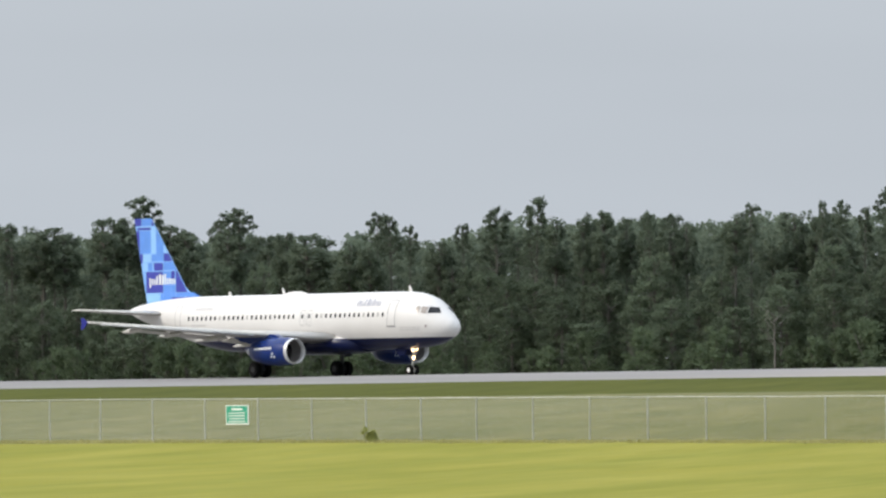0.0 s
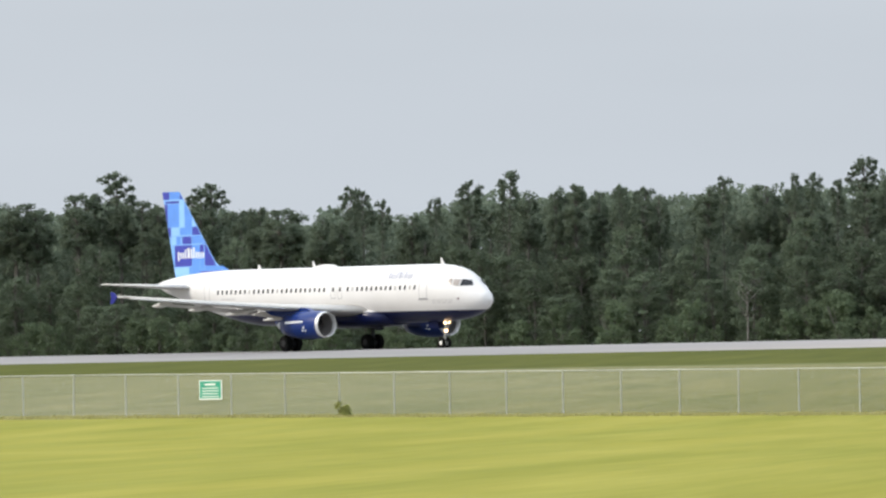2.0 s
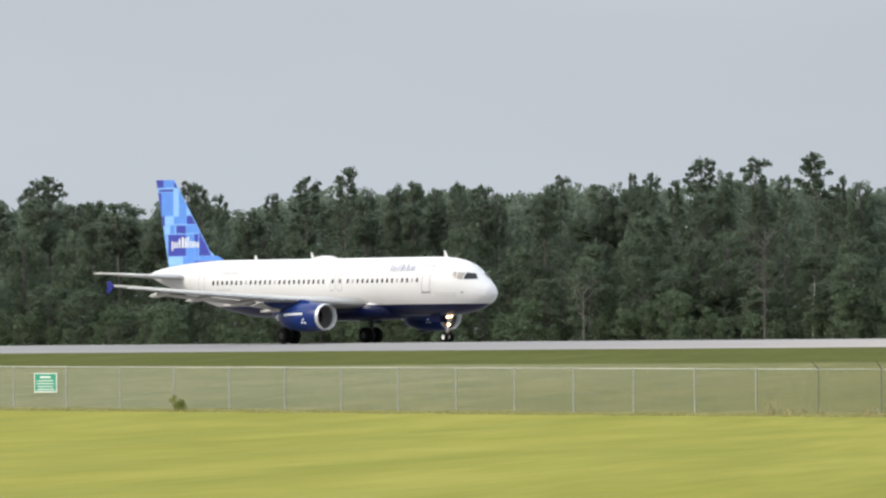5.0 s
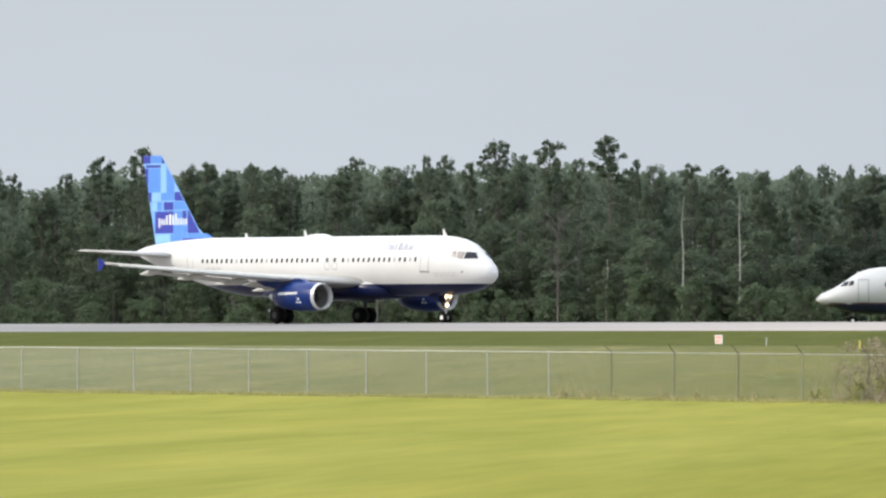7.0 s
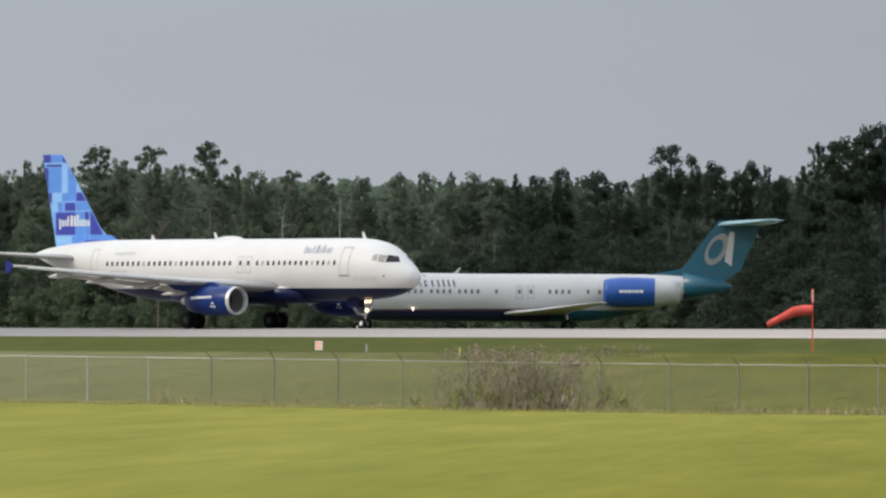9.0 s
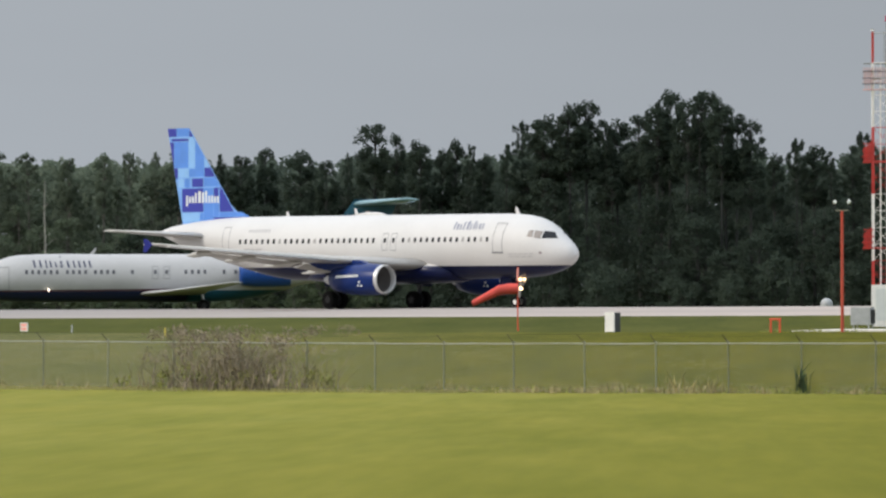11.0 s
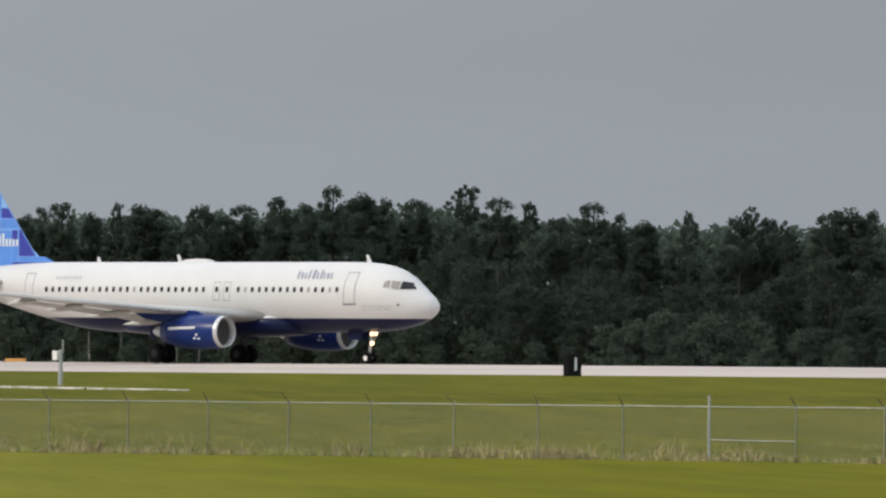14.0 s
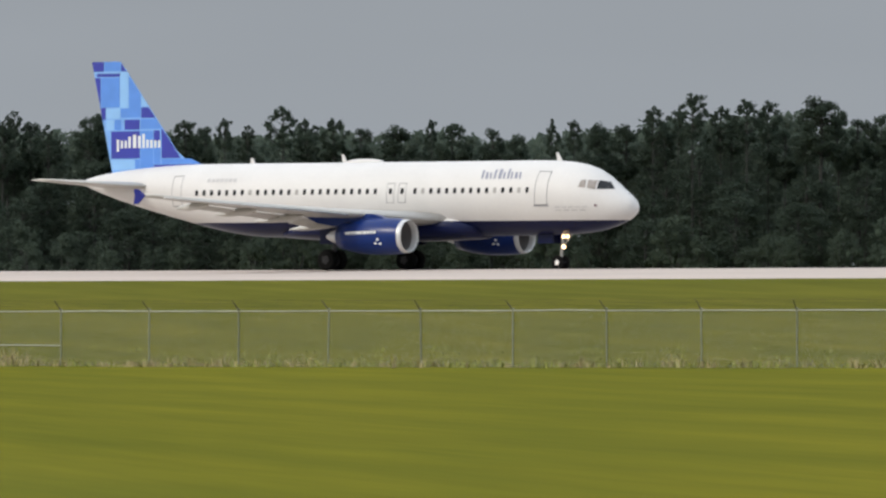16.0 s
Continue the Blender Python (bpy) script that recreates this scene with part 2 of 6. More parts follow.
BROWNBARK = mat("dead_brown_wood", (0.115, 0.096, 0.088), 0.9, var=0.25, scale=2, fine=12, bump=0.4)
# western foliage is paler than real leaves: distance haze put into the colour
PINE = mat("hazed_pine_needles", (0.133, 0.164, 0.116), 0.9, var=0.12, scale=0.25, fine=1.0, rand=0.14, island=0.12, leaf=0.5, spec=0.1)
HAZEOAK = mat("hazed_oak_leaves", (0.122, 0.154, 0.103), 0.9, var=0.2, scale=0.25, fine=1.0, rand=0.16, island=0.12, leaf=0.5, spec=0.1)
# the same foliage for the dimmer eastern wood, its shade put into the colour
SHADELEAF = mat("shaded_wood_leaves", (0.057, 0.077, 0.057), 0.9, var=0.06, scale=0.25, fine=1.0, rand=0.08, island=0.06, leaf=0.5, spec=0.1)
SHRUBSHADE = mat("shaded_shrub_leaves", (0.076, 0.100, 0.073), 0.9, var=0.1, scale=0.25, fine=1.0, rand=0.08, island=0.06, leaf=0.5, spec=0.1)
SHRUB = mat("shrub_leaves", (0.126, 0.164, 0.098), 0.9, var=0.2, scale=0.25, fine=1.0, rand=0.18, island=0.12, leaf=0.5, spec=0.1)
SHRUBBRIGHT = mat("sapling_leaves", (0.115, 0.155, 0.035), 0.8, var=0.25, scale=1.5, fine=6, island=0.5, leaf=0.4, spec=0.2)
YELLOW = mat("yellow_paint", (0.70, 0.55, 0.12), 0.6, var=0.1)
FARGLASS = mat("hazy_window_glass", (0.10, 0.10, 0.115), 0.3, var=0.05)
TEALPALE = mat("pale_teal_paint", (0.24, 0.38, 0.43), 0.4, var=0.1)
FARNAVY = mat("faded_navy_paint", (0.014, 0.022, 0.075), 0.35, var=0.1, spec=0.4)
PALEPINK = mat("washed_pink_paint", (0.66, 0.42, 0.40), 0.6, var=0.1)
DARKGREY = mat("dark_grey_paint", (0.055, 0.058, 0.062), 0.6, var=0.15)
# depth of the wood: haze put into the first colour, shade into the second
FARLEAF = mat("hazed_depth_leaves", (0.180, 0.219, 0.160), 0.95, var=0.12, scale=0.2, fine=1.2, island=0.1, space="World", leaf=0.58, spec=0.05)
FARSHADE = mat("shaded_depth_leaves", (0.110, 0.140, 0.108), 0.95, var=0.15, scale=0.2, fine=1.2, island=0.08, space="World", leaf=0.58, spec=0.05)
DRYWEED = mat("dry_weeds", (0.36, 0.30, 0.15), 0.85, var=0.25, scale=1.5, fine=9, island=0.4)
GREENWEED = mat("green_weeds", (0.25, 0.265, 0.065), 0.8, var=0.25, scale=1.5, fine=9, island=0.4)
STRAW = mat("straw_grass", (0.36, 0.335, 0.135), 0.85, var=0.1, scale=0.3, fine=3, island=0.1, leaf=0.35)
DARKWEED = mat("dark_weed_leaves", (0.045, 0.075, 0.03), 0.8, var=0.25, scale=1.5, fine=9, island=0.4)
BROWNTWIG = mat("dead_brush_twigs", (0.266, 0.216, 0.162), 0.9, var=0.3, scale=1.5, fine=9, island=0.45)


def ground_material():
    """Mown turf: yellow-green near field, deeper green on the bank towards the runway."""
    m = bpy.data.materials.new("turf")
    m.use_nodes = True
    n, l = m.node_tree.nodes, m.node_tree.links
    p = n["Principled BSDF"]
    p.inputs["Roughness"].default_value = 0.95
    p.inputs["Specular IOR Level"].default_value = 0.03
    pos = n.new("ShaderNodeNewGeometry").outputs["Position"]
    sep = n.new("ShaderNodeSeparateXYZ")
    l.new(pos, sep.inputs[0])
    # the mower's swaths run aslant over the field
    swath = n.new("ShaderNodeCombineXYZ")
    for k, way in enumerate(((0.731, 0.682, 0.0), (-0.682, 0.731, 0.0))):
        dot = n.new("ShaderNodeVectorMath")
        dot.operation = "DOT_PRODUCT"
        dot.inputs[1].default_value = way
        l.new(pos, dot.inputs[0])
        l.new(dot.outputs["Value"], swath.inputs[k])

    def tex(scale, stretch=(1, 1, 1), detail=5.0):
        mp = n.new("ShaderNodeMapping")
        mp.inputs["Scale"].default_value = stretch
        l.new(swath.outputs[0], mp.inputs["Vector"])
        t = n.new("ShaderNodeTexNoise")
        t.inputs["Scale"].default_value, t.inputs["Detail"].default_value = scale, detail
        l.new(mp.outputs["Vector"], t.inputs["Vector"])
        return t.outputs["Fac"]

    def ramp(src, stops):
        r = n.new("ShaderNodeValToRGB")
        for i, (at, c) in enumerate(stops):
            e = r.color_ramp.elements[i] if i < 2 else r.color_ramp.elements.new(at)
            e.position, e.color = at, (*c, 1)
        l.new(src, r.inputs["Fac"])
        return r.outputs["Color"]

    def mix(f, a, b, kind="MIX"):
        x = n.new("ShaderNodeMix")
        x.data_type, x.blend_type = "RGBA", kind
        if isinstance(f, float):
            x.inputs["Factor"].default_value = f
        else:
            l.new(f, x.inputs["Factor"])
        l.new(a, x.inputs["A"])
        l.new(b, x.inputs["B"])
        return x.outputs["Result"]

    near = ramp(tex(0.5, (0.9, 0.07, 1), 4.0), ((0.30, (0.220, 0.214, 0.040)), (0.70, (0.256, 0.246, 0.054))))
    deep_green = ramp(tex(0.5, (0.9, 0.07, 1), 4.0), ((0.30, (0.116, 0.120, 0.0066)), (0.70, (0.150, 0.142, 0.0080))))
    green = ramp(tex(0.4, (1, 0.08, 1), 3.0), ((0.25, (0.086, 0.092, 0.0080)), (0.75, (0.142, 0.128, 0.0145))))
    straw = ramp(tex(0.4, (1, 0.08, 1), 3.0), ((0.30, (0.160, 0.160, 0.080)), (0.70, (0.202, 0.194, 0.096))))
    bank = ramp(tex(0.3, (1, 0.08, 1), 3.0), ((0.25, (0.0929, 0.0963, 0.0087)), (0.75, (0.1307, 0.1256, 0.0130))))
    dull_bank = ramp(tex(0.3, (1, 0.08, 1), 3.0), ((0.25, (0.070, 0.080, 0.018)), (0.75, (0.094, 0.099, 0.025))))
    side = n.new("ShaderNodeMapRange")
    side.inputs["From Min"].default_value, side.inputs["From Max"].default_value = -300.0, -225.0
    side.inputs["To Min"].default_value, side.inputs["To Max"].default_value = 1.0, 0.0
    slant = n.new("ShaderNodeMath")
    slant.operation = "MULTIPLY_ADD"
    l.new(sep.outputs["Y"], slant.inputs[0])
    slant.inputs[1].default_value = 0.95
    l.new(sep.outputs["X"], slant.inputs[2])
    flat = n.new("ShaderNodeMath")
    flat.operation = "SUBTRACT"
    l.new(slant.outputs[0], flat.inputs[0])
    flat.inputs[1].default_value = 228.0
    l.new(flat.outputs[0], side.inputs["Value"])
    wob = n.new("ShaderNodeMath")
    wob.operation = "MULTIPLY_ADD"
    l.new(tex(0.05), wob.inputs[0])
    wob.inputs[1].default_value = 16.0
    l.new(sep.outputs["Y"], wob.inputs[2])

    def step(a, b):
        r = n.new("ShaderNodeMapRange")
        r.inputs["From Min"].default_value, r.inputs["From Max"].default_value = a, b
        l.new(wob.outputs[0], r.inputs["Value"])
        return r.outputs["Result"]

    # the sward turns darker and greener towards the hut
    hutward = n.new("ShaderNodeMath")
    hutward.operation = "MULTIPLY_ADD"
    l.new(sep.outputs["Y"], hutward.inputs[0])
    hutward.inputs[1].default_value = 0.87
    l.new(sep.outputs["X"], hutward.inputs[2])
    hutward_in = n.new("ShaderNodeMapRange")
    hutward_in.inputs["From Min"].default_value, hutward_in.inputs["From Max"].default_value = -28.0, 14.0
    l.new(hutward.outputs[0], hutward_in.inputs["Value"])
    near = mix(hutward_in.outputs["Result"], near, deep_green)
    bank = mix(hutward_in.outputs["Result"], dull_bank, bank)
    rough = mix(side.outputs["Result"], green, straw)
    tuft = ramp(tex(1.1, (1.0, 0.25, 1), 4.0), ((0.32, (0.76, 0.80, 0.78)), (0.68, (1.16, 1.14, 1.18))))
    rough = mix(0.8, rough, mix(1.0, rough, tuft, "MULTIPLY"))
    col = mix(step(246, 249), near, rough)
    col = mix(step(399, 407), col, bank)
    speck = ramp(tex(2.2, (1.1, 0.04, 1), 3.0), ((0.3, (0.92, 0.93, 0.90)), (0.7, (1.06, 1.05, 1.06))))
    col = mix(1.0, col, speck, "MULTIPLY")
    streak = ramp(tex(0.2, (1.6, 0.12, 1), 3.0), ((0.3, (0.86, 0.90, 0.86)), (0.7, (1.11, 1.08, 1.11))))
    col = mix(1.0, col, streak, "MULTIPLY")
    l.new(col, p.inputs["Base Color"])
    b = n.new("ShaderNodeBump")
    b.inputs["Strength"].default_value, b.inputs["Distance"].default_value = 0.25, 0.05
    l.new(tex(2.0, (1, 0.03, 1), 2.0), b.inputs["Height"])
    l.new(b.outputs["Normal"], p.inputs["Normal"])
    return m


TURF = ground_material()


def paving_material():
    """Runway paving that turns from dull grey to pale warm grey along its length."""
    m = mat("runway_paving", (0.4, 0.4, 0.4), 0.85, var=0.12, scale=0.08, fine=0.9, bump=0.2, space="World", stretch=(0.25, 1, 1))
    n, l = m.node_tree.nodes, m.node_tree.links
    sep = n.new("ShaderNodeSeparateXYZ")
    l.new(n.new("ShaderNodeNewGeometry").outputs["Position"], sep.inputs[0])
    along = n.new("ShaderNodeMapRange")
    along.inputs["From Min"].default_value, along.inputs["From Max"].default_value = -545.0, -425.0
    l.new(sep.outputs["X"], along.inputs["Value"])
    change = n.new("ShaderNodeMix")
    change.data_type = "RGBA"
    change.inputs["A"].default_value, change.inputs["B"].default_value = (0.215, 0.203, 0.195, 1), (0.475, 0.40, 0.35, 1)
    l.new(along.outputs["Result"], change.inputs["Factor"])
    l.new(change.outputs["Result"], n["Hue/Saturation/Value"].inputs["Color"])
    return m


PAVING = paving_material()
TAXI = mat("taxiway_paving", (0.28, 0.275, 0.26), 0.9, var=0.12, scale=0.1, fine=1.2, bump=0.2, space="World")

# ---- mesh helpers ----
def link(name, verts, faces, material, parent=None, label="", smooth=False):
    me = bpy.data.meshes.new(name)
    me.from_pydata([tuple(v) for v in verts], [], faces)
    me.materials.append(material)
    if smooth:
        me.polygons.foreach_set("use_smooth", [True] * len(me.polygons))
    me.update()
    ob = new(name, me)
    if parent is not None:
        ob.parent = parent
    if label:
        ob["label"] = label
    return ob


def part(name, bm, material, parent=None, label="", smooth=False, keep=False):
    me = bpy.data.meshes.new(name)
    bm.normal_update()
    if smooth:
        for f in bm.faces:
            f.smooth = True
    bm.to_mesh(me)
    if not keep:
        bm.free()
    me.materials.append(material)
    ob = new(name, me)
    if parent is not None:
        ob.parent = parent
    if label:
        ob["label"] = label
    return ob


def share(ob, m, parent):
    """Another part on the same mesh."""
    c = ob.copy()
    scene.collection.objects.link(c)
    c.parent, c.matrix_basis = parent, m
    return c


def thing(name, label, category, at=(0, 0, 0), turn=0.0, group="", kind=""):
    ob = new(name)
    ob.matrix_basis = pose(*at, 0, 0, turn)
    return tagged(ob, label, category, group, kind)


def box(bm, x0, x1, y0, y1, z0, z1, bevel=0.0):
    vs = [bm.verts.new((x, y, z)) for z in (z0, z1) for x, y in ((x0, y0), (x1, y0), (x1, y1), (x0, y1))]
    fs = [bm.faces.new([vs[i] for i in q]) for q in ((3, 2, 1, 0), (4, 5, 6, 7), (0, 1, 5, 4), (1, 2, 6, 5), (2, 3, 7, 6), (3, 0, 4, 7))]
    if bevel:
        es = list({e for f in fs for e in f.edges})
        bmesh.ops.bevel(bm, geom=es, offset=bevel, segments=2, affect="EDGES", profile=0.7)
    return bm


def tube(bm, a, b, r0, r1=None, n=8, caps=True):
    """A round bar from a to b."""
    a, b = Vector(a), Vector(b)
    r1 = r0 if r1 is None else r1
    q = (b - a).to_track_quat("Z", "Y")
    rings = []
    for c, r in ((a, r0), (b, r1)):
        rings.append([bm.verts.new(c + q @ Vector((r * math.cos(2 * math.pi * i / n), r * math.sin(2 * math.pi * i / n), 0))) for i in range(n)])
    for i in range(n):
        bm.faces.new((rings[0][i], rings[0][(i + 1) % n], rings[1][(i + 1) % n], rings[1][i]))
    if caps:
        bm.faces.new(rings[0][::-1])
        bm.faces.new(rings[1])
    return bm


def turned(bm, rows, n=28, axis="x", centre=(0, 0, 0), close=True):
    """A body of revolution from rows of (along, radius)."""
    rings = []
    for s, r in rows:
        ring = []
        for i in range(n):
            a = 2 * math.pi * i / n
            c, d = r * math.cos(a), r * math.sin(a)
            v = (s, c, d) if axis == "x" else (c, s, d) if axis == "y" else (c, d, s)
            ring.append(bm.verts.new(Vector(v) + Vector(centre)))
        rings.append(ring)
    for p, q in zip(rings, rings[1:]):
        for i in range(n):
            bm.faces.new((p[i], p[(i + 1) % n], q[(i + 1) % n], q[i]))
    if close:
        bm.faces.new(rings[0][::-1])
        bm.faces.new(rings[-1])
    bmesh.ops.recalc_face_normals(bm, faces=bm.faces)
    return bm


# ---- ground, runway, taxiway ----
RUNWAY_Y, RUNWAY_Z = 492.14, 3.43
PROFILE = ((-4200, 0.0), (-400, 0.0), (60, 0.0), (120, 0.0), (180, 0.0), (225, 0.0), (236, 0.0), (244, 0.05), (270, 0.42), (320, 1.05), (370, 1.58), (420, 2.16),
           (450, 2.66), (461, 2.80), (463, 2.60), (521, 2.60), (523, 2.80), (560, 2.95), (620, 3.3), (700, 3.35), (760, 3.4), (1000, 3.4), (4300, 3.0))


def rise(x):
    """The field lies a little higher towards the far end of the fence."""
    return 0.40 * min(1, max(0, (-236 - x) / 72)) ** 1.0


def ground_z(x, y):
    z = float(np.interp(y, [p[0] for p in PROFILE], [p[1] for p in PROFILE]))
    near = max(0.0, 1 - abs(y - 240) / 150) if y > 100 else 0.0
    return z + rise(x) * near


def build_ground():
    xs = sorted({-4300, -2500, -1600, -1200, 0, 400, 1500, 4300, *range(-1000, -60, 20)})
    ys = sorted({*(p[0] for p in PROFILE), 100, 140, 160, 200, 215, 256, 290, 345, 395})
    verts = [(x, y, ground_z(x, y)) for y in ys for x in xs]
    w = len(xs)
    faces = [(j * w + i, j * w + i + 1, (j + 1) * w + i + 1, (j + 1) * w + i) for j in range(len(ys) - 1) for i in range(w - 1)]
    tagged(link("ground", verts, faces, TURF, smooth=True), "mown yellow-green grass field rising gently to the runway", "ground", kind="structure")


def build_runway():
    x0, x1 = -2100, 1100
    cross = ((-30, -0.65), (-29.5, -0.585), (-22.5, -0.41), (-8, -0.11), (-3, -0.025), (0, 0.0), (3, -0.025), (8, -0.11), (22.5, -0.41), (29.5, -0.585), (30, -0.65))
    verts = [(x, RUNWAY_Y + y, RUNWAY_Z + z) for x in (x0, x1) for y, z in cross] + [(x, RUNWAY_Y + s * 30, 2.4) for x in (x0, x1) for s in (1, -1)]
    n = len(cross)
    faces = [(i, n + i, n + i + 1, i + 1) for i in range(n - 1)]
    faces += [tuple(range(n)) + (2 * n, 2 * n + 1), tuple(range(2 * n - 1, n - 1, -1)) + (2 * n + 3, 2 * n + 2),
              (0, 2 * n + 1, 2 * n + 3, n), (n - 1, 2 * n - 1, 2 * n + 2, 2 * n), (2 * n, 2 * n + 2, 2 * n + 3, 2 * n + 1)]
    tagged(link("runway", verts, faces, PAVING), "pale weathered concrete runway with a crowned surface", "runway", kind="structure")
    m = Vector((-0.69, -0.724, 0))
    side = Vector((-m.y, m.x, 0))
    o = Vector((-628, 603, 3.47))
    q = [o + m * a + side * b for a, b in ((-240, -12), (75, -12), (75, 12), (-240, 12))]
    verts = [tuple(v) for v in q] + [(v.x, v.y, 2.6) for v in q]
    faces = [(0, 1, 2, 3), (7, 6, 5, 4), (0, 4, 5, 1), (1, 5, 6, 2), (2, 6, 7, 3), (3, 7, 4, 0)]
    tagged(link("taxiway", verts, faces, TAXI), "grey asphalt taxiway behind the runway", "taxiway", kind="structure")


build_ground()
build_runway()

# ---- aircraft ----
def hermite(keys, at):
    """Smooth values between rows of (place, values...)."""
    k = np.array(keys, float)
    s, v = k[:, 0], k[:, 1:]
    d = np.gradient(v, s, axis=0)
    i = np.clip(np.searchsorted(s, at) - 1, 0, len(s) - 2)
    h = (s[i + 1] - s[i])[:, None]
    u = ((at - s[i])[:, None]) / h
    return (2 * u**3 - 3 * u**2 + 1) * v[i] + (u**3 - 2 * u**2 + u) * h * d[i] + (-2 * u**3 + 3 * u**2) * v[i + 1] + (u**3 - u**2) * h * d[i + 1]


def body_stations(keys, count):
    s = np.concatenate([np.linspace(0, 1, 14) ** 2 * 7.0, np.linspace(7.0, keys[-1][0], count)[1:]])
    return np.column_stack([s, np.interp(s, [k[0] for k in keys], [k[1] for k in keys]) * 0 + hermite([(k[0], k[1], k[2], k[3]) for k in keys], s)[:, 0],
                            hermite([(k[0], k[1], k[2], k[3]) for k in keys], s)[:, 1:]])


def body_at(keys, s):
    return hermite(keys, np.array([float(s)]))[0]


def skin(keys, s, z, side=-1, out=0.0):
    """The point of the hull at that station and height, on the right (-1) or left side."""
    top, low, hw = body_at(keys, s)
    c, r = (top + low) / 2, (top - low) / 2
    k = max(-0.999, min(0.999, (z - c) / r))
    return Vector((-s, side * (hw * math.sqrt(1 - k * k) + out), z + out * k))


def hull(keys, count=44, n=44):
    bm = bmesh.new()
    rings = []
    for s, top, low, hw in body_stations(keys, count):
        c, r = (top + low) / 2, max(0.01, (top - low) / 2)
        rings.append([bm.verts.new((-s, hw * math.sin(2 * math.pi * i / n), c + r * math.cos(2 * math.pi * i / n))) for i in range(n)])
    for p, q in zip(rings, rings[1:]):
        for i in range(n):
            bm.faces.new((p[i], p[(i + 1) % n], q[(i + 1) % n], q[i]))
    bm.faces.new(rings[0])
    bm.faces.new(rings[-1])
    bmesh.ops.recalc_face_normals(bm, faces=bm.faces)
    return bm


def cut_keep(bm, co, no, upper):
    """Keeps one side of a plane."""
    bmesh.ops.bisect_plane(bm, geom=bm.verts[:] + bm.edges[:] + bm.faces[:], plane_co=co, plane_no=no, clear_inner=upper, clear_outer=not upper)
    return bm


def foil(bm, rows, n=14):
    """A wing from rows of (y, leading edge x, chord, z, thickness, twist degrees)."""
    rings = []
    prof = [(0.5 * (1 - math.cos(math.pi * i / n))) for i in range(n + 1)]

    def thick(u):
        return 5 * (0.2969 * math.sqrt(u) - 0.126 * u - 0.3516 * u * u + 0.2843 * u**3 - 0.1036 * u**4)
    for y, le, c, z, t, tw in rows:
        ring = []
        for u, sgn in [(u, 1) for u in prof] + [(u, -1) for u in prof[-2:0:-1]]:
            px, pz = -u * c, sgn * thick(u) * t * (1.0 if sgn > 0 else 0.8) + 0.02 * c * math.sin(math.pi * u)
            a = radians(tw)
            ring.append(bm.verts.new((-le + px * math.cos(a), y, z + pz + px * math.sin(a))))
        rings.append(ring)
    m = len(rings[0])
    for p, q in zip(rings, rings[1:]):
        for i in range(m):
            bm.faces.new((p[i], p[(i + 1) % m], q[(i + 1) % m], q[i]))
    bm.faces.new(rings[0])
    bm.faces.new(rings[-1])
    bmesh.ops.recalc_face_normals(bm, faces=bm.faces)
    return bm


def plate(bm, corners, t):
    """A slab of thickness t (along y) over corners (x, z)."""
    a = [bm.verts.new((x, -t / 2, z)) for x, z in corners]
    b = [bm.verts.new((x, t / 2, z)) for x, z in corners]
    bm.faces.new(a)
    bm.faces.new(b[::-1])
    for i in range(len(a)):
        j = (i + 1) % len(a)
        bm.faces.new((a[j], a[i], b[i], b[j]))
    bmesh.ops.recalc_face_normals(bm, faces=bm.faces)
    return bm


def hull_patch(keys, s0, s1, z0, z1, side, out=0.012):
    """A rounded pane that lies on the hull."""
    bm = bmesh.new()
    pts = []
    for i in range(20):
        a = 2 * math.pi * i / 20
        c, d = math.cos(a), math.sin(a)
        k = 2.0 / 5.0
        u = 0.5 + 0.5 * math.copysign(abs(c) ** k, c)
        v = 0.5 + 0.5 * math.copysign(abs(d) ** k, d)
        pts.append(bm.verts.new(skin(keys, s0 + (s1 - s0) * u, z0 + (z1 - z0) * v, side, out)))
    mid = bm.verts.new(skin(keys, (s0 + s1) / 2, (z0 + z1) / 2, side, out))
    for i in range(20):
        bm.faces.new((mid, pts[i], pts[(i + 1) % 20]))
    bmesh.ops.recalc_face_normals(bm, faces=bm.faces)
    if sum(f.normal.y for f in bm.faces) * side < 0:
        bmesh.ops.reverse_faces(bm, faces=bm.faces)
    return bm


def hull_quad(keys, corners, side, out=0.012, n=5):
    """A four-cornered pane on the hull; corners of (station, height) in order."""
    bm = bmesh.new()
    (a, b, c, d) = [Vector(q) for q in corners]
    grid = [[bm.verts.new(skin(keys, *((a.lerp(b, i / n)).lerp(d.lerp(c, i / n), j / n)), side, out)) for i in range(n + 1)] for j in range(n + 1)]
    for j in range(n):
        for i in range(n):
            bm.faces.new((grid[j][i], grid[j][i + 1], grid[j + 1][i + 1], grid[j + 1][i]))
    bmesh.ops.recalc_face_normals(bm, faces=bm.faces)
    if sum(f.normal.y for f in bm.faces) * side < 0:
        bmesh.ops.reverse_faces(bm, faces=bm.faces)
    return bm


